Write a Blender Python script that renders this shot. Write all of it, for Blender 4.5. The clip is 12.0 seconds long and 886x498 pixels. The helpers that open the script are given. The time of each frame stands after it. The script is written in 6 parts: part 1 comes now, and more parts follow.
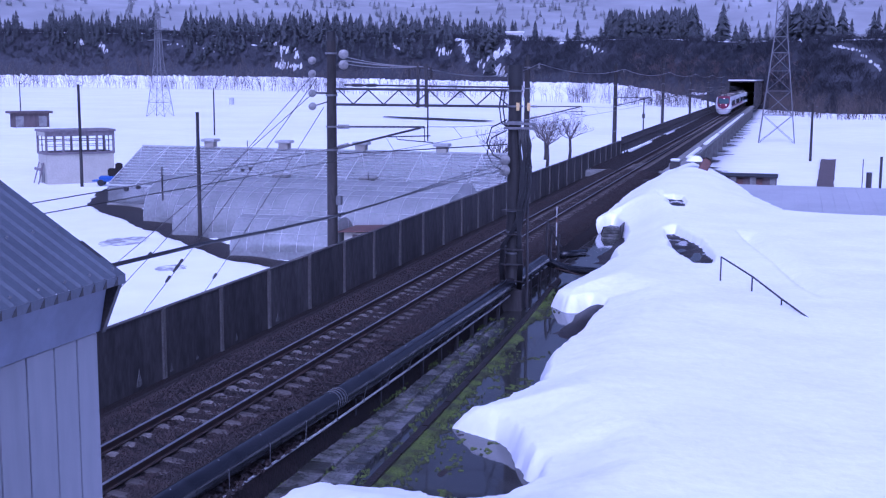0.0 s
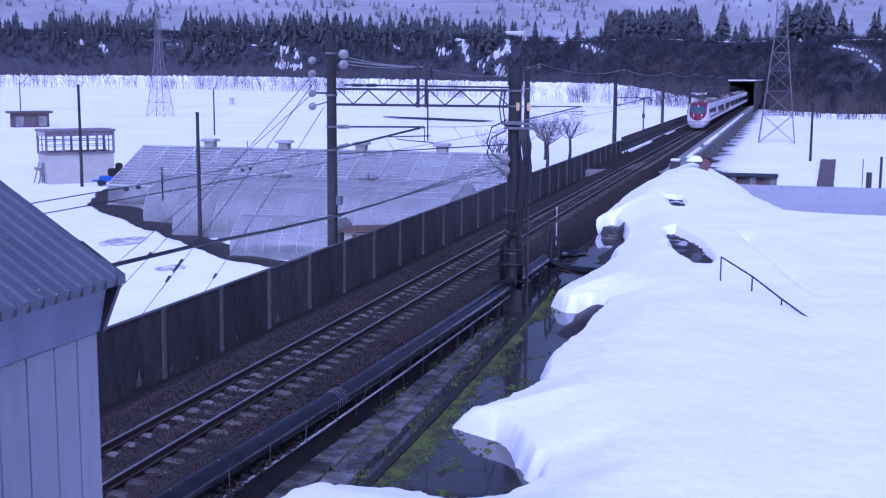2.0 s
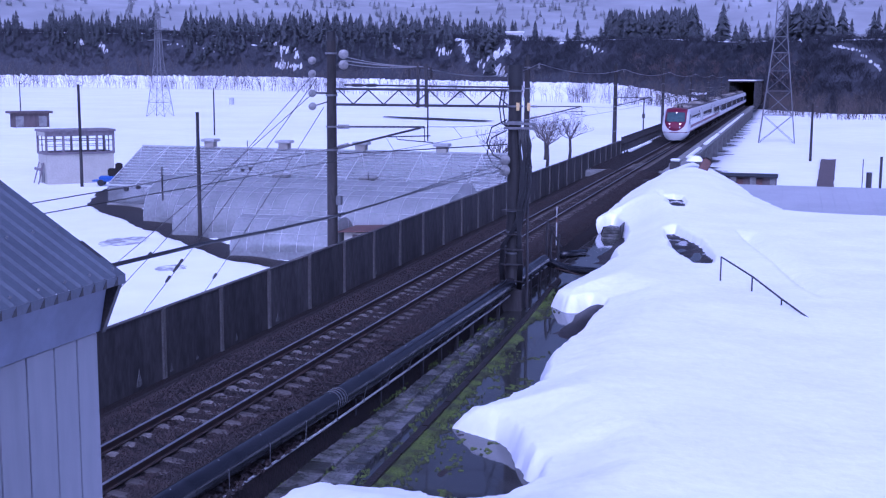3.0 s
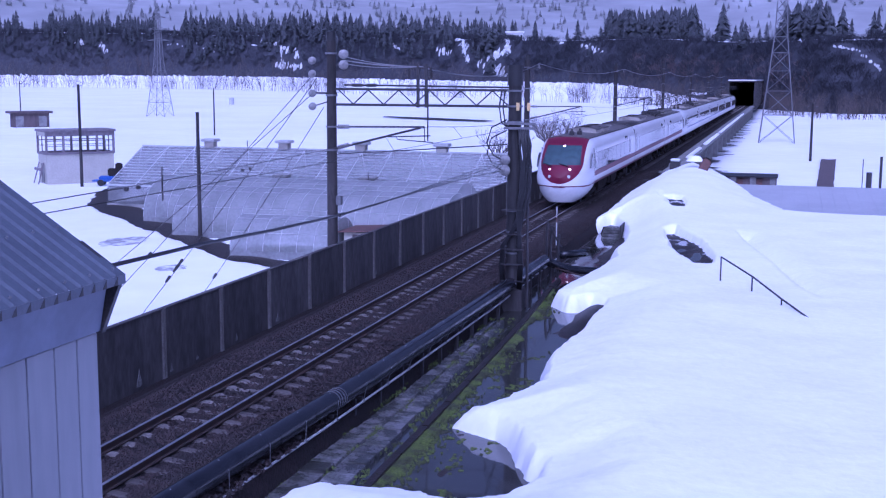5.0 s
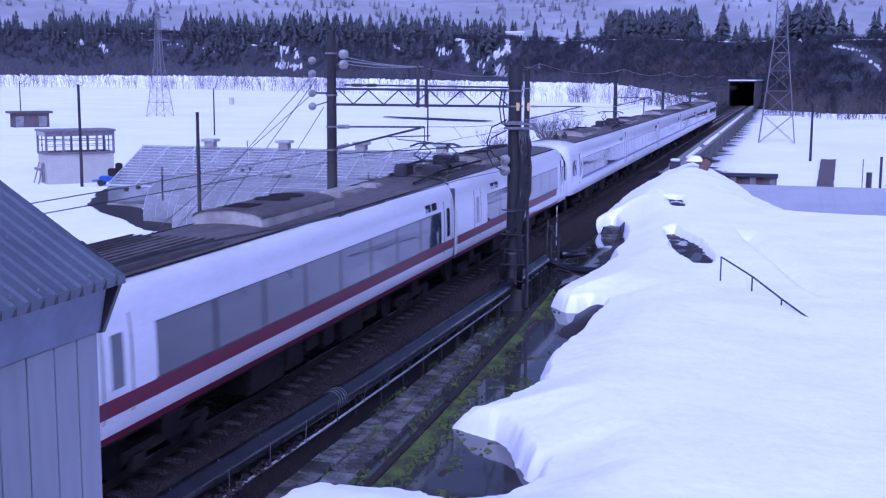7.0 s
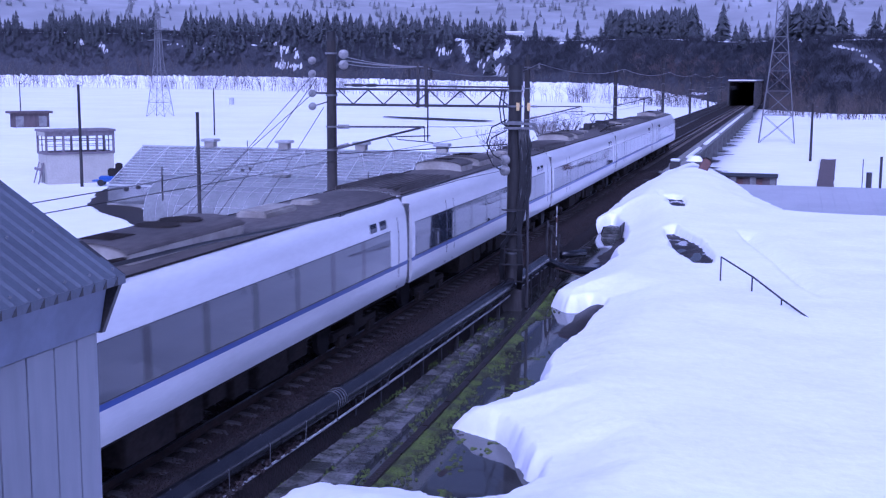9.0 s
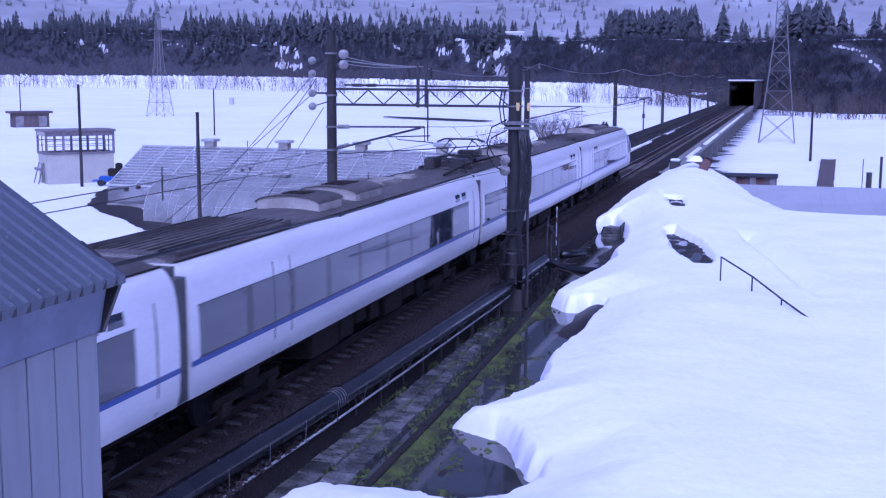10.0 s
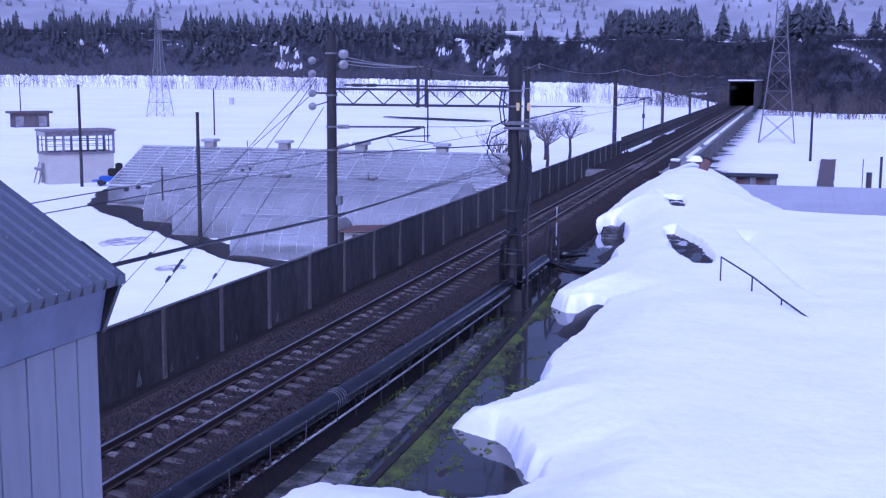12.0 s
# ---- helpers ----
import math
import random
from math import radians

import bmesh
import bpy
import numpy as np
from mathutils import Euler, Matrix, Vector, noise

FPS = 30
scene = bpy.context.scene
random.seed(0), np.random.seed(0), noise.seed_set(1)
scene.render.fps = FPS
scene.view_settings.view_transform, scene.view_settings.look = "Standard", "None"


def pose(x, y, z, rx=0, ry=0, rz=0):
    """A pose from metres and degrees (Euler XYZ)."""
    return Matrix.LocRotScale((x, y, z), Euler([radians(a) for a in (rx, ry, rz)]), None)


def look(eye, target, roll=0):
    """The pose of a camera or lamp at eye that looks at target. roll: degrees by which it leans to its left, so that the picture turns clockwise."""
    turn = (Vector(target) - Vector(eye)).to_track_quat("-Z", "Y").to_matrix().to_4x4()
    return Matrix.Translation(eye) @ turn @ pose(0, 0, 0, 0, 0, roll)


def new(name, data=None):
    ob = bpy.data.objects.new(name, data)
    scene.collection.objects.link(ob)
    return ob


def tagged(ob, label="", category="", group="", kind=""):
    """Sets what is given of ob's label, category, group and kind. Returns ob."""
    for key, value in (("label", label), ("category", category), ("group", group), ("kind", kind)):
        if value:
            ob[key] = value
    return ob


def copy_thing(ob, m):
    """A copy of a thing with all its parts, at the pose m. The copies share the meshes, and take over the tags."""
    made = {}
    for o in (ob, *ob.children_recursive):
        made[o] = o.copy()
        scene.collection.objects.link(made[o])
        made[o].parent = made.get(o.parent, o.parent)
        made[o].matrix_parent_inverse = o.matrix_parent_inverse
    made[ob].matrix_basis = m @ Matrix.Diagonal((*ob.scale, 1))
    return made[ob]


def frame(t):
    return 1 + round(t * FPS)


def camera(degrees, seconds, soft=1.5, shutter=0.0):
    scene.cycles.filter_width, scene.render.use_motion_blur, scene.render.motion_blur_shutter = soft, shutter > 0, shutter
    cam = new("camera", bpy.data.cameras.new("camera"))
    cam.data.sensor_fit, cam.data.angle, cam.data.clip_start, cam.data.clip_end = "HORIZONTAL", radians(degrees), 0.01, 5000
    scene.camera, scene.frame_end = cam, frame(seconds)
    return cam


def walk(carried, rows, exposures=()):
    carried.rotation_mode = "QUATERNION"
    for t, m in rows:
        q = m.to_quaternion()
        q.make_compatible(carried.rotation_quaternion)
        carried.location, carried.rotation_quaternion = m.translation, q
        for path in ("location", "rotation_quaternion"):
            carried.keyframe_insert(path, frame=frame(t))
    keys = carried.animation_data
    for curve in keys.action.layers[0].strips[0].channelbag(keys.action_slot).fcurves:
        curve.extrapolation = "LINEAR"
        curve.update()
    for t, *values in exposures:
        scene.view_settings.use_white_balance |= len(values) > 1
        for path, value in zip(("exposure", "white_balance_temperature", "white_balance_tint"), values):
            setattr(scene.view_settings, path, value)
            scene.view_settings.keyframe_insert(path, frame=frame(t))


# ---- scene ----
cam = camera(40.92, 12.0, soft=1.2, shutter=0.12)
EYE = Vector((11.075, 0.0, 6.632))
AIM = EYE + 100 * Vector((-0.27209, 0.95164, -0.14265))
walk(cam, [(0.0, look(EYE, AIM, 0.306)), (12.0, look(EYE, AIM, 0.306))], exposures=[(0.0, 0.08, 4290, 49), (12.0, 0.08, 4290, 49)])

# ---- light ----
world = bpy.data.worlds.new("overcast_sky")
scene.world = world
world.use_nodes = True
wn = world.node_tree.nodes
sky = wn.new("ShaderNodeTexSky")
sky.sky_type, sky.sun_disc = "NISHITA", False
sky.sun_elevation, sky.sun_rotation = radians(48), radians(172)
sky.air_density, sky.dust_density, sky.ozone_density = 0.7, 9.0, 1.0
wn["Background"].inputs["Strength"].default_value = 0.105
cloud = wn.new("ShaderNodeHueSaturation")  # the cloud cover greys the sky
cloud.inputs["Saturation"].default_value = 0.5
world.node_tree.links.new(sky.outputs[0], cloud.inputs["Color"])
world.node_tree.links.new(cloud.outputs[0], wn["Background"].inputs["Color"])
sun = new("sun", bpy.data.lights.new("sun", "SUN"))
sun.data.energy, sun.data.angle, sun.data.color = 0.5, radians(60), (1.0, 0.95, 0.9)
sun.matrix_world = look((0, 0, 60), (-math.sin(radians(8)) * 54, math.cos(radians(8)) * 54, 0))


# ---- materials ----
def material(name, color, rough=0.7, metal=0.0, spot=None, scale=3.0, amount=0.35, grain=40.0, bump=0.2, detail=5.0,
             alpha=None, stretch=(1, 1, 1), lo=0.4, hi=0.65, coat=0.0, fine=0.25, per_object=0.0, spec=0.5, dist=0.02):
    """Two scales of variation: large patches towards spot, and a fine grain that also gives relief."""
    m = bpy.data.materials.new(name)
    m.use_nodes = True
    n, l = m.node_tree.nodes, m.node_tree.links
    b = n["Principled BSDF"]
    tc, mp = n.new("ShaderNodeTexCoord"), n.new("ShaderNodeMapping")
    mp.inputs["Scale"].default_value = stretch
    l.new(tc.outputs["Object"], mp.inputs["Vector"])
    big, small = n.new("ShaderNodeTexNoise"), n.new("ShaderNodeTexNoise")
    for t, s in ((big, scale), (small, grain)):
        t.inputs["Scale"].default_value, t.inputs["Detail"].default_value = s, detail
        l.new(mp.outputs["Vector"], t.inputs["Vector"])
    ramp = n.new("ShaderNodeMapRange")
    ramp.inputs["From Min"].default_value, ramp.inputs["From Max"].default_value = lo, hi
    ramp.inputs["To Max"].default_value = amount
    l.new(big.outputs["Fac"], ramp.inputs["Value"])
    mix = n.new("ShaderNodeMix")
    mix.data_type = "RGBA"
    mix.inputs[6].default_value = (*color, 1)
    mix.inputs[7].default_value = (*(spot or [c * 0.6 for c in color]), 1)
    l.new(ramp.outputs["Result"], mix.inputs[0])
    hsv = n.new("ShaderNodeHueSaturation")
    mr = n.new("ShaderNodeMapRange")
    mr.inputs["From Min"].default_value, mr.inputs["From Max"].default_value = 0.3, 0.7
    mr.inputs["To Min"].default_value, mr.inputs["To Max"].default_value = 1 - fine, 1 + fine
    l.new(small.outputs["Fac"], mr.inputs["Value"])
    if per_object:
        oi, pm, mu = n.new("ShaderNodeObjectInfo"), n.new("ShaderNodeMapRange"), n.new("ShaderNodeMath")
        pm.inputs["To Min"].default_value, pm.inputs["To Max"].default_value = 1 - per_object, 1 + per_object
        mu.operation = "MULTIPLY"
        l.new(oi.outputs["Random"], pm.inputs["Value"])
        l.new(pm.outputs["Result"], mu.inputs[0])
        l.new(mr.outputs["Result"], mu.inputs[1])
        l.new(mu.outputs["Value"], hsv.inputs["Value"])
    else:
        l.new(mr.outputs["Result"], hsv.inputs["Value"])
    l.new(mix.outputs[2], hsv.inputs["Color"])
    l.new(hsv.outputs["Color"], b.inputs["Base Color"])
    b.inputs["Roughness"].default_value, b.inputs["Metallic"].default_value = rough, metal
    b.inputs["Specular IOR Level"].default_value = spec
    b.inputs["Coat Weight"].default_value = coat
    if bump:
        bp = n.new("ShaderNodeBump")
        bp.inputs["Strength"].default_value, bp.inputs["Distance"].default_value = bump, dist
        l.new(small.outputs["Fac"], bp.inputs["Height"])
        l.new(bp.outputs["Normal"], b.inputs["Normal"])
    if alpha is not None:
        b.inputs["Alpha"].default_value = alpha
    return m


def glow(name, color, strength):
    m = bpy.data.materials.new(name)
    m.use_nodes = True
    b = m.node_tree.nodes["Principled BSDF"]
    b.inputs["Emission Color"].default_value, b.inputs["Emission Strength"].default_value = (*color, 1), strength
    b.inputs["Base Color"].default_value = (*color, 1)
    return m


SNOW = material("snow", (0.86, 0.87, 0.9), 0.75, spot=(0.74, 0.75, 0.8), scale=0.35, amount=0.5, grain=5, bump=0.35, fine=0.025, dist=0.05)
FIELD = material("field_snow", (0.86, 0.87, 0.9), 0.8, spot=(0.76, 0.77, 0.8), scale=0.03, amount=0.6, grain=0.4, bump=0.2, fine=0.03, dist=0.3)
WET_SNOW = material("wet_snow", (0.72, 0.73, 0.75), 0.6, spot=(0.24, 0.23, 0.23), scale=1.9, amount=0.9, grain=9, bump=0.5, fine=0.2, lo=0.42, hi=0.56)
BALLAST = material("ballast", (0.019, 0.013, 0.0125), 0.85, spot=(0.012, 0.01, 0.01), scale=0.8, amount=0.8, grain=16, bump=1.0, fine=0.75, dist=0.06, spec=0.3)
STONE = material("ballast_stone", (0.031, 0.021, 0.0195), 0.75, spot=(0.017, 0.014, 0.014), scale=1.5, amount=0.8, grain=20, fine=0.55, bump=0.3, spec=0.35)
SLEEPER = material("concrete_sleeper", (0.15, 0.135, 0.125), 0.75, spot=(0.06, 0.05, 0.046), scale=2.5, amount=0.9, grain=30, fine=0.25, per_object=0.25)
RAIL_TOP = material("polished_rail", (0.45, 0.44, 0.44), 0.32, 0.9, scale=2, amount=0.2, grain=20, bump=0.05)
RAIL_SIDE = material("rusty_rail", (0.032, 0.022, 0.019), 0.85, spot=(0.055, 0.03, 0.022), scale=4, amount=0.7, grain=60)
WALL = material("wall_panel", (0.08, 0.074, 0.073), 0.7, spot=(0.035, 0.032, 0.034), scale=0.9, amount=0.95, grain=9, fine=0.35, stretch=(1, 1, 0.35), per_object=0.18)
STAIN = material("lime_stain", (0.2, 0.195, 0.19), 0.85, spot=(0.1, 0.1, 0.1), scale=8, amount=0.9, grain=30, fine=0.3)
WALL_POST = material("wall_post", (0.11, 0.105, 0.105), 0.7, spot=(0.06, 0.05, 0.05), scale=3, amount=0.6, grain=20)
CONCRETE = material("concrete", (0.24, 0.235, 0.23), 0.85, spot=(0.12, 0.12, 0.12), scale=0.9, amount=0.8, grain=12, fine=0.2)
WET_CONCRETE = material("wet_concrete", (0.125, 0.122, 0.122), 0.24, spot=(0.05, 0.052, 0.045), scale=2.2, amount=0.95, grain=14, fine=0.35, per_object=0.4, lo=0.4, hi=0.6)
POLE = material("weathered_pole_concrete", (0.05, 0.046, 0.046), 0.8, spot=(0.022, 0.02, 0.02), scale=2.0, amount=0.9, grain=16, fine=0.25, stretch=(1, 1, 0.25), spec=0.25)
DARK_STEEL = material("dark_steel", (0.035, 0.034, 0.038), 0.5, 0.3, spot=(0.06, 0.05, 0.045), scale=5, amount=0.5, grain=40, bump=0.1)
GREY_STEEL = material("galvanised_steel", (0.2, 0.2, 0.21), 0.45, 0.6, spot=(0.12, 0.12, 0.125), scale=6, amount=0.6, grain=50, bump=0.1)
PIPE = material("wet_black_pipe", (0.007, 0.0075, 0.01), 0.2, 0.0, spot=(0.02, 0.02, 0.024), scale=1.4, amount=0.7, grain=12, bump=0.15, fine=0.3, spec=0.4)
RUBBER = material("black_cable", (0.012, 0.012, 0.014), 0.45, grain=30, bump=0.05)
PORCELAIN = material("porcelain", (0.24, 0.235, 0.23), 0.25, spot=(0.12, 0.115, 0.11), scale=8, amount=0.6, grain=30, bump=0.02, fine=0.1)
WATER = material("still_water", (0.028, 0.028, 0.028), 0.05, spot=(0.035, 0.036, 0.03), scale=0.5, amount=0.8, grain=3, bump=0.03, fine=0.2, dist=0.01)
MUD = material("wet_soil", (0.027, 0.02, 0.017), 0.5, spot=(0.014, 0.012, 0.011), scale=1.4, amount=0.8, grain=14, fine=0.5, bump=0.7, dist=0.04, spec=0.4)
MOSS = material("moss", (0.068, 0.095, 0.014), 0.95, spot=(0.024, 0.026, 0.011), scale=2.6, amount=0.95, grain=26, fine=0.6, bump=1.0, lo=0.44, hi=0.6)
GREEN_ROOF = material("painted_roof_sheet", (0.085, 0.098, 0.122), 0.5, 0.0, spot=(0.066, 0.075, 0.096), scale=1.5, amount=0.7, grain=25, bump=0.08, fine=0.12)
HUT_TRIM = material("hut_trim", (0.09, 0.105, 0.15), 0.5, spot=(0.17, 0.2, 0.27), scale=1.2, amount=0.6, grain=14, bump=0.06, fine=0.06)
HUT_WALL = material("hut_siding", (0.21, 0.218, 0.24), 0.55, spot=(0.175, 0.18, 0.2), scale=1.1, amount=0.6, grain=10, bump=0.06, fine=0.06, stretch=(1, 1, 0.2), per_object=0.04)
FILM = material("greenhouse_film", (0.34, 0.345, 0.35), 0.35, spot=(0.23, 0.235, 0.24), scale=0.7, amount=0.7, grain=6, fine=0.18, alpha=0.6, bump=0.25)
GLASSHOUSE = material("greenhouse_glass", (0.31, 0.315, 0.32), 0.25, spot=(0.22, 0.225, 0.23), scale=0.4, amount=0.7, grain=4, fine=0.15, alpha=0.36, bump=0.05, per_object=0.12)
FRAME = material("greenhouse_frame", (0.48, 0.485, 0.49), 0.5, 0.2, grain=20, bump=0.05)
LATTICE = material("grey_timber", (0.2, 0.175, 0.19), 0.8, spot=(0.13, 0.11, 0.12), scale=2, amount=0.7, grain=16)
CREAM = material("cream_board", (0.42, 0.405, 0.34), 0.7, spot=(0.34, 0.32, 0.27), scale=0.8, amount=0.5, grain=8, bump=0.1, fine=0.1)
BROWN = material("brown_timber", (0.11, 0.085, 0.085), 0.8, spot=(0.07, 0.055, 0.055), scale=2, amount=0.7, grain=16, stretch=(1, 1, 0.3))
BLUE_TARP = material("blue_paint", (0.03, 0.09, 0.35), 0.4, scale=2, amount=0.4, grain=10, bump=0.1)
BARK = material("bark", (0.045, 0.038, 0.036), 0.9, scale=6, amount=0.6, grain=30, bump=0.6)
TWIG = material("bare_twigs", (0.09, 0.075, 0.07), 0.9, scale=2, amount=0.5, grain=20, bump=0)
# needles lightened and greyed in the base colour to imitate haze
CONIFER = material("haze_lifted_needles", (0.08, 0.085, 0.092), 1.0, spot=(0.092, 0.097, 0.104), scale=0.1, amount=0.5, grain=0.6, fine=0.25, bump=0, spec=0.0)
# grey scrub; its slight blue cast is painted haze
BRUSH = material("hazed_winter_scrub", (0.054, 0.056, 0.066), 1.0, spot=(0.064, 0.064, 0.074), scale=0.02, amount=0.6, grain=0.5, fine=0.2, bump=0.3, dist=1, spec=0.0)
BODY = material("white_car_paint", (0.64, 0.645, 0.65), 0.3, spot=(0.52, 0.52, 0.525), scale=0.9, amount=0.5, grain=9, bump=0.01, fine=0.04, coat=0.2, stretch=(1, 0.35, 1.6))
CAR_ROOF = material("grimy_car_roof", (0.1, 0.088, 0.084), 0.6, spot=(0.05, 0.043, 0.04), scale=0.7, amount=0.9, grain=9, fine=0.35, stretch=(1, 0.3, 1))
CAR_BOX = material("roof_unit_paint", (0.34, 0.32, 0.285), 0.6, spot=(0.17, 0.15, 0.13), scale=1.6, amount=0.65, grain=10, fine=0.15)
RED = material("crimson_paint", (0.125, 0.009, 0.033), 0.42, spot=(0.1, 0.004, 0.02), scale=2, amount=0.4, grain=20, bump=0.01, fine=0.05, spec=0.25)
BLUE = material("blue_stripe", (0.04, 0.075, 0.27), 0.35, scale=2, amount=0.2, grain=20, bump=0.01, fine=0.05)
UNDER = material("underframe_grime", (0.018, 0.015, 0.014), 0.9, spot=(0.035, 0.027, 0.023), scale=1.5, amount=0.6, grain=14, fine=0.4, spec=0.2)
WINDOW = material("tinted_glass", (0.028, 0.034, 0.05), 0.05, grain=5, bump=0.0, fine=0.05, spec=0.75)
PILLAR = material("window_pillar", (0.012, 0.012, 0.018), 0.1, grain=5, bump=0.0, fine=0.05, spec=0.35)
# green glass, its base lightened to carry some of the pale reflection
WINDSHIELD = material("green_windshield", (0.05, 0.085, 0.095), 0.06, grain=5, bump=0.0, fine=0.05, spec=0.8)
GASKET = material("rubber_gangway", (0.085, 0.085, 0.09), 0.8, grain=20)
HEADLIGHT = glow("headlight_glow", (1.0, 0.88, 0.62), 5.0)
LENS = material("clear_lens", (0.5, 0.52, 0.55), 0.1, grain=20, bump=0)
SHED_DARK = material("dark_shed_board", (0.05, 0.042, 0.045), 0.85, spot=(0.03, 0.026, 0.03), scale=0.5, amount=0.7, grain=5)
RUST = material("rusty_steel", (0.13, 0.065, 0.055), 0.8, spot=(0.07, 0.045, 0.04), scale=3, amount=0.7, grain=20)
YELLOW = material("yellow_tag", (0.7, 0.5, 0.2), 0.5, grain=20, bump=0)
# snowy hill forest with the fog painted in as a paler base colour
FAR_HILL = material("fogged_snowy_forest", (0.27, 0.275, 0.285), 0.95, spot=(0.37, 0.375, 0.385), scale=0.005, amount=0.75, grain=0.02, fine=0.1, bump=0, lo=0.45, hi=0.72, spec=0.0)


# ---- mesh helpers ----
def part(name, bm, mat, parent=None, label="", smooth=False):
    me = bpy.data.meshes.new(name)
    bm.to_mesh(me)
    bm.free()
    me.materials.append(mat)
    if smooth:
        me.polygons.foreach_set("use_smooth", [True] * len(me.polygons))
    ob = new(name, me)
    if parent is not None:
        ob.parent = parent
    if label:
        ob["label"] = label
    return ob


def shared(name, ob, m, parent=None):
    """Another object on the same mesh."""
    o = new(name, ob.data)
    o.matrix_basis = m
    if parent is not None:
        o.parent = parent
    return o


def thing(name, x, y, z, label, category, group="", rz=0.0):
    ob = new(name)
    ob.matrix_basis = pose(x, y, z, 0, 0, rz)
    ob.empty_display_size = 0.3
    return tagged(ob, label, category, group)


def box(bm, x0, x1, y0, y1, z0, z1, bev=0.0):
    v = [bm.verts.new((x, y, z)) for z in (z0, z1) for x, y in ((x0, y0), (x1, y0), (x1, y1), (x0, y1))]
    fs = [bm.faces.new([v[i] for i in f]) for f in ((3, 2, 1, 0), (4, 5, 6, 7), (0, 1, 5, 4), (1, 2, 6, 5), (2, 3, 7, 6), (3, 0, 4, 7))]
    if bev:
        es = {e for f in fs for e in f.edges}
        bmesh.ops.bevel(bm, geom=list(es), offset=bev, segments=2, affect="EDGES", clamp_overlap=True)
    return bm


def boxes(*rows, bev=0.0):
    bm = bmesh.new()
    for r in rows:
        b = bmesh.new()
        box(b, *r, bev=bev)
        me = bpy.data.meshes.new("tmp")
        b.to_mesh(me)
        b.free()
        bm.from_mesh(me)
        bpy.data.meshes.remove(me)
    return bm


def tube(bm, pts, r0, r1=None, n=8, cap=True):
    """A round bar along a line of points."""
    r1 = r0 if r1 is None else r1
    pts = [Vector(p) for p in pts]
    rings = []
    for i, p in enumerate(pts):
        d = (pts[min(i + 1, len(pts) - 1)] - pts[max(i - 1, 0)]).normalized()
        a = d.cross(Vector((0, 0, 1)) if abs(d.z) < 0.95 else Vector((0, 1, 0))).normalized()
        b = d.cross(a)
        r = r0 + (r1 - r0) * i / (len(pts) - 1)
        rings.append([bm.verts.new(p + r * (math.cos(2 * math.pi * k / n) * a + math.sin(2 * math.pi * k / n) * b)) for k in range(n)])
    for A, B in zip(rings, rings[1:]):
        for k in range(n):
            bm.faces.new((A[k], A[(k + 1) % n], B[(k + 1) % n], B[k]))
    if cap:
        bm.faces.new(rings[0][::-1])
        bm.faces.new(rings[-1])
    return bm


def bar(*pts, r=0.03, r1=None, n=8):
    return tube(bmesh.new(), pts, r, r1, n)


def sag(a, b, drop, n=14):
    a, b = Vector(a), Vector(b)
    return [a.lerp(b, i / n) - Vector((0, 0, drop * 4 * (i / n) * (1 - i / n))) for i in range(n + 1)]


def extrude_profile(bm, prof, y0, y1, closed=True, ny=1):
    """A cross-section of (x, z) drawn along y."""
    rows = [[bm.verts.new((x, y0 + (y1 - y0) * j / ny, z)) for x, z in prof] for j in range(ny + 1)]
    m = len(prof)
    for A, B in zip(rows, rows[1:]):
        for i in range(m if closed else m - 1):
            bm.faces.new((A[i], A[(i + 1) % m], B[(i + 1) % m], B[i]))
    if closed:
        bm.faces.new(rows[0][::-1])
        bm.faces.new(rows[-1])
    bmesh.ops.recalc_face_normals(bm, faces=bm.faces)
    return bm


def grid_mesh(name, P, mat, parent=None, label="", smooth=True, keep=None):
    """A mesh from an array (rows, columns, 3); keep: a mask of its quads."""
    R, C = P.shape[:2]
    idx = np.arange(R * C).reshape(R, C)
    f = np.stack([idx[:-1, :-1], idx[:-1, 1:], idx[1:, 1:], idx[1:, :-1]], -1).reshape(-1, 4)
    if keep is not None:
        f = f[keep.reshape(-1)]
    me = bpy.data.meshes.new(name)
    me.from_pydata(P.reshape(-1, 3).tolist(), [], f.tolist())
    me.materials.append(mat)
    if smooth:
        me.polygons.foreach_set("use_smooth", [True] * len(me.polygons))
    ob = new(name, me)
    if parent is not None:
        ob.parent = parent
    if label:
        ob["label"] = label
    return ob


def hump(x, y, s, seed=0.0):
    return noise.noise(Vector((x * s + seed, y * s - seed, seed)))


def smooth01(t):
    t = np.clip(t, 0, 1)
    return t * t * (3 - 2 * t)


# ---- ground ----
def field_height(x, y):
    """The valley floor, and past it the terrace bluff and the hills."""
    dx, dy = x - EYE.x, y - EYE.y
    r = math.hypot(dx, dy)
    a = math.degrees(math.atan2(-dx, dy))
    foot = 350 + 14 * max(0.0, min(a + 2, 45))
    z = -3.4 + 0.1 * hump(x, y, 0.02) + 0.06 * hump(x, y, 0.15, 3)
    z += 2.2 * smooth01((r - 300) / 500) * smooth01((a - 8) / 20)
    w = foot + 10 * hump(x, y, 0.012, 7) + 4 * hump(x, y, 0.05, 2)
    top = 10.2 + 0.031 * (foot + 45) + 1.2 * hump(x, y, 0.01, 5)
    z += top * float(smooth01((r - w) / 45))
    if r > w + 45:
        z += 0.012 * (r - w - 45)
    far = float(smooth01((r - 1350) / 1100))
    z += far * (150 + 45 * hump(x, y, 0.0016, 9) + 20 * hump(x, y, 0.006, 4))
    return z


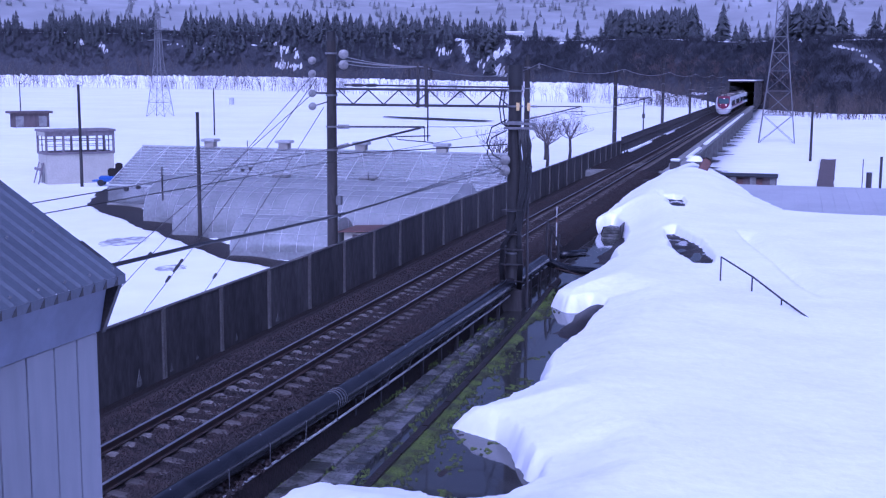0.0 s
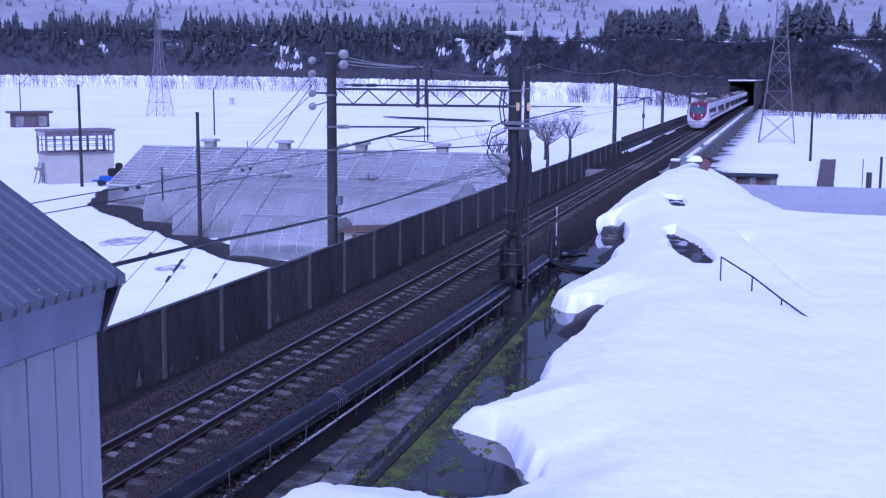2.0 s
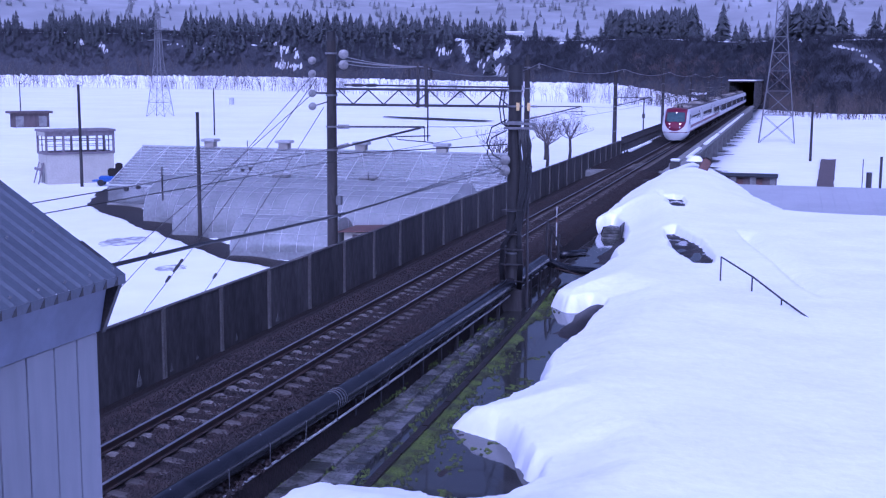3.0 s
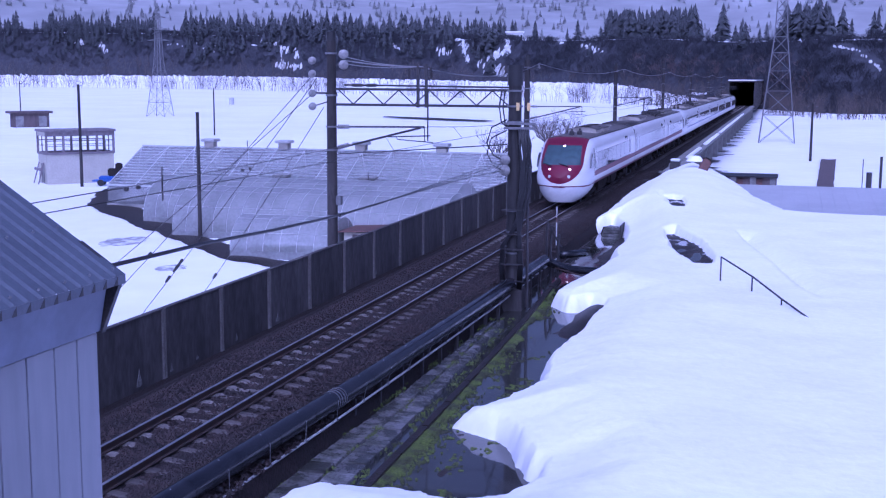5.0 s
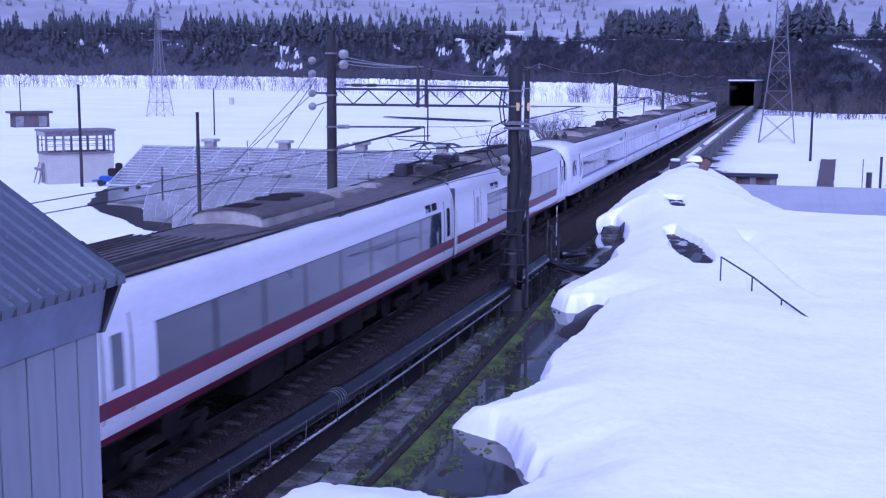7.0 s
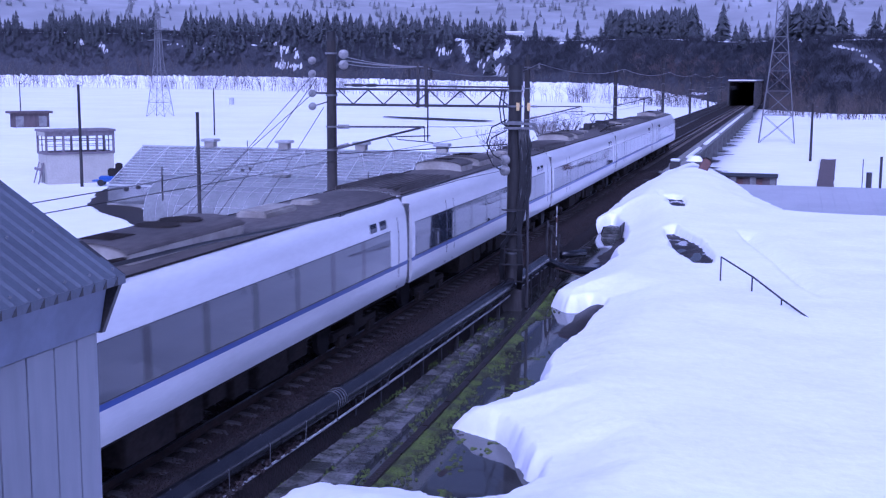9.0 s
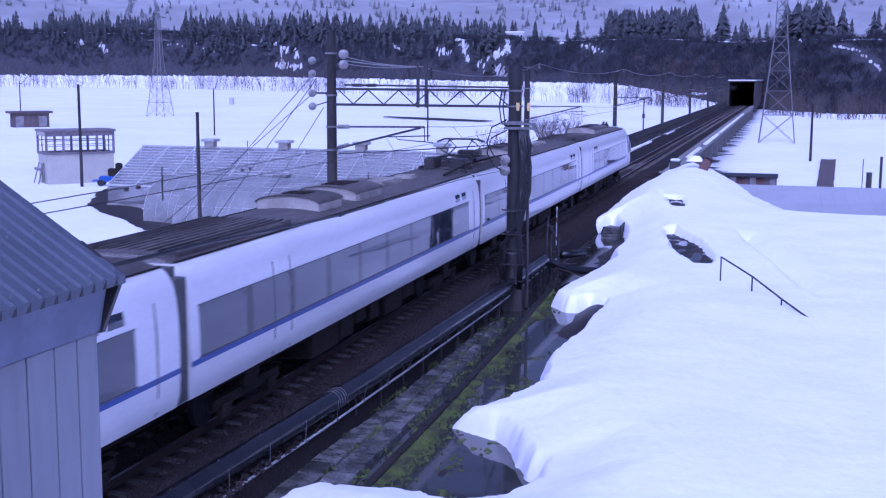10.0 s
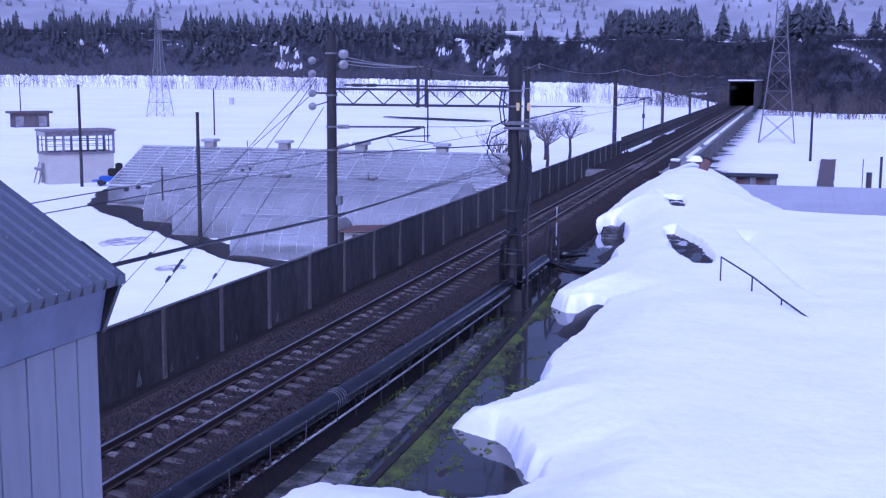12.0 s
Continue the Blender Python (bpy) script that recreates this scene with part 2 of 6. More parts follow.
def build_ground():
    az = sorted(set(list(np.linspace(-180, -8, 30)) + list(np.linspace(-8, 40, 200)) + list(np.linspace(40, 180, 26))))
    rr = [0.0] + list(np.geomspace(6, 300, 46)) + list(np.linspace(303, 338, 24)) + list(np.linspace(339, 420, 150)) + list(np.linspace(424, 900, 90)) + list(np.geomspace(915, 3600, 36))
    P = np.zeros((len(rr), len(az), 3))
    for i, row in enumerate(rr):
        for j, a in enumerate(az):
            # the rows past the near field run along the foot of the bluff
            shift = 14 * max(0.0, min(a + 2, 45))
            r = row if row <= 300 else row + shift * min(1.0, (row - 300) / 38)
            x, y = EYE.x - r * math.sin(radians(a)), EYE.y + r * math.cos(radians(a))
            P[i, j] = (x, y, field_height(x, y))
    ob = grid_mesh("ground", P, FIELD)
    me = ob.data
    me.materials.append(BRUSH)
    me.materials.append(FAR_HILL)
    nz = np.zeros(len(me.polygons) * 3)
    me.polygons.foreach_get("normal", nz)
    c = np.zeros(len(me.polygons) * 3)
    me.polygons.foreach_get("center", c)
    nz, c = np.abs(nz.reshape(-1, 3)[:, 2]), c.reshape(-1, 3)
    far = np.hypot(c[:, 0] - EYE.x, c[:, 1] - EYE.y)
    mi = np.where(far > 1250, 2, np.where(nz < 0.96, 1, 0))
    for i in np.nonzero(mi == 1)[0]:
        if hump(c[i, 0], c[i, 1], 0.03, 11) + 0.6 * hump(c[i, 0], c[i, 2] * 4, 0.1, 1) > 0.8:
            mi[i] = 0
    # the lowest part of the slope is a snowy bank
    az = np.degrees(np.arctan2(EYE.x - c[:, 0], c[:, 1] - EYE.y))
    low = c[:, 2] < -3.4 + 2.2 * smooth01((far - 300) / 500) * smooth01((az - 8) / 20) + 0.2 * 38 * smooth01((az - 1) / 8) + 0.6
    mi[(mi == 1) & low] = 0
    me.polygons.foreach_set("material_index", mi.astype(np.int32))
    tagged(ob, "snow-covered valley floor with a scrubby bluff and hills", "ground", kind="structure")


build_ground()

TRACK_START, BRIDGE_START, SHED_START = -60.0, 92.0, 315.0


def build_embankment():
    bm = bmesh.new()
    prof = [(-13.5, -3.7), (-4.6, -0.9), (-3.2, -0.8), (-2.4, -0.42), (-1.75, -0.213), (1.75, -0.213), (2.2, -0.45), (2.4, -1.0), (5.2, -1.1), (8.5, -3.7)]
    extrude_profile(bm, prof, TRACK_START, BRIDGE_START, True, 60)
    for v in bm.verts:
        if -3.0 < v.co.x < 2.3 and v.co.z > -0.9:
            v.co.z += 0.03 * hump(v.co.x * 9, v.co.y, 0.8)
    ob = part("railway_embankment", bm, BALLAST)
    ob.data.materials.append(FIELD)
    for p in ob.data.polygons:
        if p.center.x < -4.4 or p.center.x > 6:
            p.material_index = 1
    tagged(ob, "dark ballasted railway embankment with snowy flanks", "embankment", kind="structure")


build_embankment()


def build_right_ground():
    xs, ys = np.linspace(0, 1, 60), np.linspace(6, 90, 260)
    P = np.array([[(2.1 + x * (9.5 if y < 58 else 1.6), y, -0.99 + 0.05 * hump(x * 9, y, 0.9, 4) + 0.03 * hump(x * 9, y, 3.1, 2) + 0.25 * float(smooth01((2.1 + x * (9.5 if y < 58 else 1.6) - 3.5) / 0.9) * smooth01((y - 47.5) / 4)) + 0.33 * float(smooth01((2.1 + x * 9.5 - 4.7) / 0.8) * smooth01((y - 33.5) / 2.5))) for x in xs] for y in ys])
    tagged(grid_mesh("bare_soil", P, MUD), "wet dark soil beside the railway", "soil", kind="structure")
    P = np.array([[(x, y, -0.965) for x in np.linspace(2.5, 12, 12)] for y in np.linspace(6, 59, 40)])
    tagged(grid_mesh("water", P, WATER), "still dark meltwater pool between pavement and snow", "water", kind="structure")


build_right_ground()


# ---- snow bank beside the line ----
SHORE = [(2.6, 10), (3.0, 18.3), (3.4, 18.95), (5.4, 19.0), (5.9, 18.8), (6.6, 19.2), (7.0, 20.2), (6.9, 21.2), (6.6, 21.5), (6.23, 22.45), (5.88, 23.25), (5.53, 23.65),
         (5.09, 23.95), (4.68, 24.15), (4.38, 24.25), (4.5, 24.4), (4.85, 24.45), (4.95, 24.65), (5.1, 25.05), (5.4, 26.0), (5.68, 27.1), (5.58, 28.1), (5.4, 29.2), (5.35, 30.3), (5.48, 31.5),
         (5.6, 32.8), (5.6, 35.1), (5.7, 36.9), (5.6, 37.9), (5.12, 38.37), (4.79, 37.9), (4.42, 37.85), (4.02, 38.4), (3.78, 38.7), (3.82, 39.4), (3.9, 40.5), (4.16, 42.2), (4.42, 44.5),
         (4.6, 47.6), (4.3, 49.4), (4.3, 50.4), (4.4, 51.5), (4.2, 54.6), (3.8, 57.0), (2.95, 59.4), (2.66, 58.7), (2.3, 58.4), (2.1, 58.7), (2.35, 61), (2.45, 67.7), (2.65, 75.4), (2.9, 80), (3.0, 86), (5.9, 90),
         (8.3, 78), (9.8, 68.5), (11.7, 62.5), (16, 61.6), (90, 61), (90, -60), (2.6, -60)]


def outline_distance(X, Y, line):
    """Signed distance to a closed outline, inside positive."""
    best, inside = np.full(X.shape, 1e9), np.zeros(X.shape, bool)
    for (ax, ay), (bx, by) in zip(line, line[1:] + line[:1]):
        ex, ey = bx - ax, by - ay
        t = np.clip(((X - ax) * ex + (Y - ay) * ey) / (ex * ex + ey * ey), 0, 1)
        best = np.minimum(best, np.hypot(X - ax - t * ex, Y - ay - t * ey))
        cross = ((ay > Y) != (by > Y)) & (X < (bx - ax) * (Y - ay) / ((by - ay) or 1e-9) + ax)
        inside ^= cross
    return np.where(inside, best, -best)


# melt holes: outline on the snow's top, depth
HOLES = (([(6.2, 52.4), (6.45, 50.2), (6.9, 47.5), (7.5, 45.3), (8.27, 43.4), (8.72, 43.4), (8.66, 45.7), (7.98, 49.1), (7.17, 51.2), (6.64, 52.7)], 0.3),
         ([(5.34, 61.7), (5.76, 59.0), (6.16, 57.7), (6.56, 57.9), (6.53, 59.7), (6.22, 61.4), (5.73, 61.9)], 0.21),
         ([(4.5, 64.3), (4.87, 62.0), (5.2, 60.9), (5.3, 61.5), (4.9, 63.5)], 0.16))


def build_snow_bank():
    xs = np.concatenate([np.linspace(1.7, 9.5, 126), np.linspace(9.62, 20, 70), 20 + 70 * np.linspace(0.05, 1, 16) ** 1.5])
    ys = np.concatenate([np.linspace(-60, 16, 20), np.linspace(16.3, 66, 500), np.linspace(66.3, 100, 110)])
    X, Y = np.meshgrid(xs, ys)
    N = np.vectorize(lambda x, y: 0.07 * hump(x, y, 0.9, 1) + 0.06 * hump(x, y, 2.6, 5) + 0.04 * hump(x, y, 6.5, 2))(X, Y)
    L = np.vectorize(lambda x, y: 0.12 * hump(x, y, 0.16, 8) + 0.035 * hump(x, y, 0.6, 6) + 0.012 * hump(x, y, 2.3, 4))(X, Y)
    d = outline_distance(X, Y, SHORE) + N
    crest = 0.1 + 0.75 * smooth01((Y - 44) / 22) * (1 - 0.7 * smooth01((X - 5.5) / 5))
    base = -0.42 + 0.62 * smooth01((Y - 51) / 20)
    top = base + (crest - base) * smooth01(d / 2.2) + L * smooth01(d / 1.5)
    Z = -1.35 + (top + 1.35) * np.clip(d / 0.32 + 0.3, 0, 1) ** 0.5
    Z = np.where((d < -0.4) & (Y > 60), -4.6, Z)
    floors = []
    for line, deep in HOLES:
        h = outline_distance(X, Y, line) + 1.3 * N
        floors.append(float(Z[outline_distance(X, Y, line) > 0].mean()) - deep)
        Z = Z - (deep + (0.3 if deep > 0.2 else 0)) * smooth01((h + 0.16) / 0.42)
    # a melted groove on the slope
    g = (X - 9.51) - (51.6 - Y) * 0.208
    on = smooth01((Y - 37) / 3) * smooth01((52.5 - Y) / 1.5)
    Z -= 0.3 * on * np.where(g < 0, np.exp(-(g / 0.12) ** 2), np.exp(-(g / 0.45) ** 2)) * (1 + 3 * N)
    P = np.stack([X, Y, Z], -1)
    tagged(grid_mesh("snow_bank", P, SNOW), "deep melting snow bank with rounded undercut edges", "snow", kind="structure")
    # wet soil and meltwater at the bottom of the holes
    for (line, deep), z in list(zip(HOLES, floors))[:2]:
        lx, ly = [p[0] for p in line], [p[1] for p in line]
        P = np.array([[(x, y, z + 0.09 * hump(x * 2.2, y, 1.1, 3) + 0.05 * hump(x * 3, y, 3.1, 1)) for x in np.linspace(min(lx), max(lx), 24)] for y in np.linspace(min(ly), max(ly), 60)])
        tagged(grid_mesh("thawed_soil", P, MUD), "dark wet soil showing through a melt hole in the snow", "soil", kind="structure")
        P = np.array([[(x, y, z - 0.01) for x in np.linspace(min(lx), max(lx), 4)] for y in np.linspace(min(ly), max(ly), 4)])
        tagged(grid_mesh("meltwater", P, WATER), "thin meltwater over the soil in a snow hole", "water", kind="structure")


build_snow_bank()


# ---- track ----
def rail_profile(x0, base):
    s = [(-0.06, 0), (0.06, 0), (0.06, 0.014), (0.012, 0.03), (0.012, 0.105), (0.033, 0.115), (0.033, 0.15), (-0.033, 0.15),
         (-0.033, 0.115), (-0.012, 0.105), (-0.012, 0.03), (-0.06, 0.014)]
    return [(x0 + a, base + b) for a, b in s]


def build_track():
    track = tagged(new("railway_track"), "single narrow-gauge track on concrete sleepers half sunk in ballast", "track")
    for x in (-0.5675, 0.5675):
        bm = extrude_profile(bmesh.new(), rail_profile(x, -0.151), TRACK_START, 620, True, 1)
        ob = part("rail", bm, RAIL_SIDE, track)
        ob.data.materials.append(RAIL_TOP)
        for p in ob.data.polygons:
            if p.normal.z > 0.7 and p.center.z > -0.02:
                p.material_index = 1
    bm = bmesh.new()
    prof = [(-1.0, 0), (1.0, 0), (1.0, 0.15), (0.72, 0.185), (0.4, 0.185), (0.3, 0.14), (-0.3, 0.14), (-0.4, 0.185), (-0.72, 0.185), (-1.0, 0.15)]
    extrude_profile(bm, prof, -0.1, 0.1)
    first = part("sleeper", bm, SLEEPER, track)
    first.matrix_basis = pose(0, 5, -0.35)
    y = 5.61
    while y < 160:
        shared("sleeper", first, pose(random.uniform(-0.02, 0.02), y, -0.35 + random.uniform(-0.012, 0.008), 0, 0, random.uniform(-0.6, 0.6)), track)
        y += 0.61
    far = bmesh.new()
    while y < 330:
        box(far, -1.0, 1.0, y - 0.1, y + 0.1, -0.335, -0.18)
        y += 0.61
    tagged(part("far_sleepers", far, SLEEPER, track), kind="stuff")
    # the second pair of guard rails on the viaduct
    for x in (-0.36, 0.36):
        part("guard_rail", extrude_profile(bmesh.new(), rail_profile(x, -0.151), BRIDGE_START + 4, SHED_START, True, 1), RAIL_SIDE, track)


build_track()


def build_ballast_stones():
    rng = np.random.default_rng(4)
    n = 42000
    u = rng.random(n)
    Y = 15 + 75 * u ** 1.7
    X = rng.uniform(-2.7, 2.3, n)
    V, F = [], []
    base = np.array([(1, 0, 0), (-1, 0, 0), (0, 1, 0), (0, -1, 0), (0, 0, 1), (0, 0, -1)], float)
    tri = [(0, 2, 4), (2, 1, 4), (1, 3, 4), (3, 0, 4), (2, 0, 5), (1, 2, 5), (3, 1, 5), (0, 3, 5)]
    for i in range(n):
        x, y = X[i], Y[i]
        z = -0.213 if abs(x) < 1.75 else (-0.213 - 0.4 * (abs(x) - 1.75))
        if abs(abs(x) - 0.5675) < 0.07:
            continue
        s = rng.uniform(0.025, 0.055) * np.array((1, 1.1, 0.8)) * (0.8 + 0.4 * rng.random(3))
        a = rng.uniform(0, 6.28)
        R = np.array([[math.cos(a), -math.sin(a), 0], [math.sin(a), math.cos(a), 0], [0.2, 0.1, 1]])
        k = len(V)
        V.extend(((base * s) @ R.T + (x, y, z + 0.01)).tolist())
        F.extend([(k + p, k + q, k + r) for p, q, r in tri])
    me = bpy.data.meshes.new("ballast")
    me.from_pydata(V, [], F)
    me.materials.append(STONE)
    tagged(new("ballast", me), "loose wet reddish-grey ballast stones on the track bed", "ballast", kind="stuff")


build_ballast_stones()


# ---- noise wall and bridge fence ----
WX, WY, WD = -3.5, 25.807, 3.1476


def build_wall():
    wall = tagged(new("wall_west"), "dark weathered panel wall with steel posts along the track", "wall", kind="structure")
    bm = bmesh.new()
    box(bm, -0.05, 0.05, 0.06, WD - 0.06, -0.95, 0.92)
    bmesh.ops.bevel(bm, geom=bm.edges[:], offset=0.012, segments=2, affect="EDGES")
    panel = part("panel", bm, WALL, wall)
    panel.matrix_basis = pose(WX - 0.06, WY - 6 * WD, 0)
    pm = boxes((-0.075, 0.075, -0.06, -0.048, -1.0, 0.95), (-0.075, 0.075, 0.048, 0.06, -1.0, 0.95), (-0.012, 0.012, -0.05, 0.05, -1.0, 0.95))
    post = part("post", pm, WALL_POST, wall)
    post.matrix_basis = pose(WX - 0.02, WY - 6 * WD, 0)
    cap = part("coping", boxes((-0.08, 0.08, 0, WD, 0.925, 0.955)), WALL, wall)
    cap.matrix_basis = pose(WX - 0.06, WY - 6 * WD, 0)
    for i in range(-5, 28):
        y = WY + i * WD
        shared("post", post, pose(WX - 0.02, y, 0), wall)
        if i < 27:
            shared("panel", panel, pose(WX - 0.06 + random.uniform(-0.01, 0.01), y, random.uniform(-0.012, 0.012)), wall)
            shared("coping", cap, pose(WX - 0.06, y, 0), wall)
    rng = random.Random(5)
    for i, u, w, h in ((-1, 0.62, 0.12, 0.4), (0, 0.12, 0.07, 0.22), (0, 0.55, 0.1, 0.12), (1, 0.3, 0.07, 0.2), (2, 0.2, 0.16, 0.2), (5, 0.1, 0.08, 0.2), (9, 0.4, 0.1, 0.3), (14, 0.5, 0.2, 0.5), (16, 0.4, 0.15, 0.4)):
        bm = bmesh.new()
        c = (i + u) * WD + WY
        bm.faces.new([bm.verts.new((WX + 0.0, c + a * w * rng.uniform(0.7, 1.2), -0.72 + b * h)) for a, b in ((-1, 0), (0.2, -0.05), (1, 0.05), (0.7, 0.4), (0.35, 0.7), (0.1, 1.05), (-0.15, 0.75), (-0.7, 0.35))])
        r = bmesh.ops.extrude_face_region(bm, geom=bm.faces[:])
        for v in [g for g in r["geom"] if isinstance(g, bmesh.types.BMVert)]:
            v.co.x -= 0.008
        part("lime_stain", bm, STAIN, wall)


build_wall()


def build_viaduct():
    v = tagged(new("viaduct"), "long low concrete railway viaduct on slender piers", "viaduct", kind="structure")
    prof = [(-3.4, -0.75), (2.2, -0.75), (2.85, -0.5), (2.95, -0.3), (2.95, -0.02), (2.75, -0.02), (2.75, -0.3), (-3.4, -0.3)]
    part("deck", extrude_profile(bmesh.new(), prof, BRIDGE_START, 620), CONCRETE, v)
    part("ballast_bed", boxes((-3.3, 2.25, BRIDGE_START, 620, -0.31, -0.225)), BALLAST, v)
    pier = part("pier", boxes((1.75, 2.75, -0.55, 0.55, -4.2, -1.2), (-2.6, -1.7, -0.4, 0.4, -4.2, -1.2), (-2.8, 2.9, -0.65, 0.65, -1.25, -0.74), bev=0.05), CONCRETE, v)
    pier.matrix_basis = pose(0, BRIDGE_START + 8, 0)
    y = BRIDGE_START + 20
    while y < 330:
        shared("pier", pier, pose(0, y, 0), v)
        y += 12
    # soil-dark patches paint both bare ground and the piers' shade on the snow
    V, F = [], []
    rng = random.Random(9)
    for k in range(19):
        y = BRIDGE_START + 8 + 12 * k
        for _ in range(2):
            c, n = len(V), 14
            yy, w = y + rng.uniform(-3, 4), rng.uniform(0.7, 1.9)
            V.append((2.6 + w * 0.4, yy, -3.22))
            for q in range(n):
                a = 6.283 * q / n
                V.append((2.6 + w * 0.5 + w * rng.uniform(0.7, 1.1) * math.cos(a), yy + 0.8 * rng.uniform(0.5, 1.2) * math.sin(a), -3.3))
            F += [(c, c + 1 + q, c + 1 + (q + 1) % n) for q in range(n)]
    me = bpy.data.meshes.new("bare_shaded_patch")
    me.from_pydata(V, [], F)
    me.materials.append(MUD)
    tagged(new("bare_shaded_patch", me), "dark patches for thawed ground and painted shade at the viaduct piers", "soil", kind="stuff")
    part("abutment", boxes((-3.6, 3.2, BRIDGE_START - 1.2, BRIDGE_START + 0.02, -4.2, -0.35), bev=0.05), CONCRETE, v)
    # walkway slab, its brackets and old snow on the east edge
    part("walkway", boxes((2.97, 3.5, BRIDGE_START + 3, SHED_START, -0.34, -0.12), bev=0.02), CONCRETE, v)
    rp = part("bracket", boxes((2.9, 3.45, -0.1, 0.1, -0.5, -0.341)), CONCRETE, v)
    rp.matrix_basis = pose(0, BRIDGE_START + 4, 0)
    y = BRIDGE_START + 8
    while y < SHED_START:
        shared("bracket", rp, pose(0, y, 0), v)
        y += 4
    part("cable_trough", boxes((2.3, 2.7, BRIDGE_START + 4, SHED_START, -0.3, -0.05), bev=0.02), CONCRETE, v)
    for y0, y1, x0, x1, z in ((104, 119, 2.99, 3.4, -0.12), (126, 150, 3.0, 3.45, -0.12), (155, 240, 3.0, 3.4, -0.12), (113, 131, -3.1, -2.72, -0.225), (150, 160, -3.1, -2.85, -0.225)):
        bm = boxes((x0, x1, y0, y1, z, z + 0.2), bev=0.07)
        part("snow_strip", bm, SNOW, v)

    f = tagged(new("bridge_fence"), "dark slatted steel fence along the viaduct edge", "fence", kind="structure")
    y0, n, step = 110.85, 100, 2.05
    fp = part("post", boxes((-0.06, 0.06, -0.06, 0.06, -0.3, 1.3)), DARK_STEEL, f)
    fp.matrix_basis = pose(-3.4, y0, 0)
    rails = part("fence_panel", boxes((-0.025, 0.025, 0.06, step - 0.06, 1.2, 1.28), (-0.025, 0.025, 0.06, step - 0.06, 0.52, 0.6), (-0.025, 0.025, 0.06, step - 0.06, -0.1, 0.0),
                                      *[(-0.015, 0.015, 0.25 + 0.31 * k, 0.33 + 0.31 * k, 0.0, 1.2) for k in range(6)]), DARK_STEEL, f)
    rails.matrix_basis = pose(-3.4, y0, 0)
    for i in range(1, n):
        shared("post", fp, pose(-3.4, y0 + i * step, 0), f)
        if i < n - 1:
            shared("fence_panel", rails, pose(-3.4, y0 + i * step, 0), f)


build_viaduct()


def build_snow_shed():
    s = tagged(new("snow_shed"), "dark snow shed over the track with snow on its roof", "shed", kind="structure")
    y0, y1 = SHED_START, 640
    part("side_wall", boxes((-3.4, -3.1, y0, y1, -1.0, 6.0)), SHED_DARK, s)
    part("side_wall", boxes((3.3, 3.6, y0, y1, -1.0, 6.0)), SHED_DARK, s)
    part("roof", boxes((-3.6, 3.8, y0 - 0.5, y1, 6.0, 6.3)), SHED_DARK, s)
    part("roof_snow", boxes((-3.3, 3.6, y0 - 0.4, y1, 6.302, 6.55), bev=0.08), SNOW, s)
    part("back_wall", boxes((-3.1, 3.3, y1 - 1, y1, -0.3, 6.0)), SHED_DARK, s)
    rib = part("rib", boxes((-3.55, -3.0, -0.2, 0.2, -1.0, 6.0), (3.2, 3.75, -0.2, 0.2, -1.0, 6.0)), DARK_STEEL, s)
    rib.matrix_basis = pose(0, y0, 0)
    for k in range(1, 20):
        shared("rib", rib, pose(0, y0 + 4 * k, 0), s)


build_snow_shed()


# ---- train ----
HALF = [(1.36, 1.07), (1.43, 1.3), (1.452, 1.7), (1.452, 2.2), (1.44, 2.6), (1.41, 2.95), (1.35, 3.2), (1.24, 3.38), (1.08, 3.48), (0.75, 3.55), (0.35, 3.585), (0.0, 3.59)]
PITCH, NOSE_LEN = 20.5, 3.0
CAB = 20.5


def side_x(z):
    return float(np.interp(z, [p[1] for p in HALF[:8]], [p[0] for p in HALF[:8]]))


def ring(n=56):
    """The full section from the west sill over the roof to the east sill, evenly spaced."""
    pts = [(-x, z) for x, z in HALF] + [(x, z) for x, z in HALF[-2::-1]]
    P = np.array(pts)
    s = np.concatenate([[0], np.cumsum(np.hypot(*np.diff(P, axis=0).T))])
    t = np.linspace(0, s[-1], n)
    return np.stack([np.interp(t, s, P[:, 0]), np.interp(t, s, P[:, 1])], -1)


def strip(name, y0, y1, z0, z1, mat, parent, out=0.006, nz=6, depth=0.03, label=""):
    """A thin curved plate that follows the car's side, on both sides."""
    for sgn in (-1, 1):
        bm = bmesh.new()
        zs = np.linspace(z0, z1, nz)
        prof = [(sgn * (side_x(z) + out), z) for z in zs] + [(sgn * (side_x(z) - depth), z) for z in zs[::-1]]
        extrude_profile(bm, prof, y0, y1)
        part(name, bm, mat, parent, label, smooth=False)


def nose_shape(d, blunt=False):
    """Half-width factor, top height and sill height at the distance d behind the tip."""
    t = min(max(d / 1.9, 0), 1)
    w = (1 - (1 - t) ** 2.3) ** 0.5
    if blunt:
        t = min(max(d / 1.25, 0), 1)
        w = (1 - (1 - t) ** 2.6) ** 0.45
        q = min(max(d / 1.6, 0), 1)
        return w, 2.45 + (3.59 - 2.45) * (1 - (1 - q) ** 2.0) ** 0.6
    q = min(max(d / NOSE_LEN, 0), 1)
    top = 1.55 + (3.59 - 1.55) * (1 - (1 - q) ** 1.75) ** 0.86
    return w, top


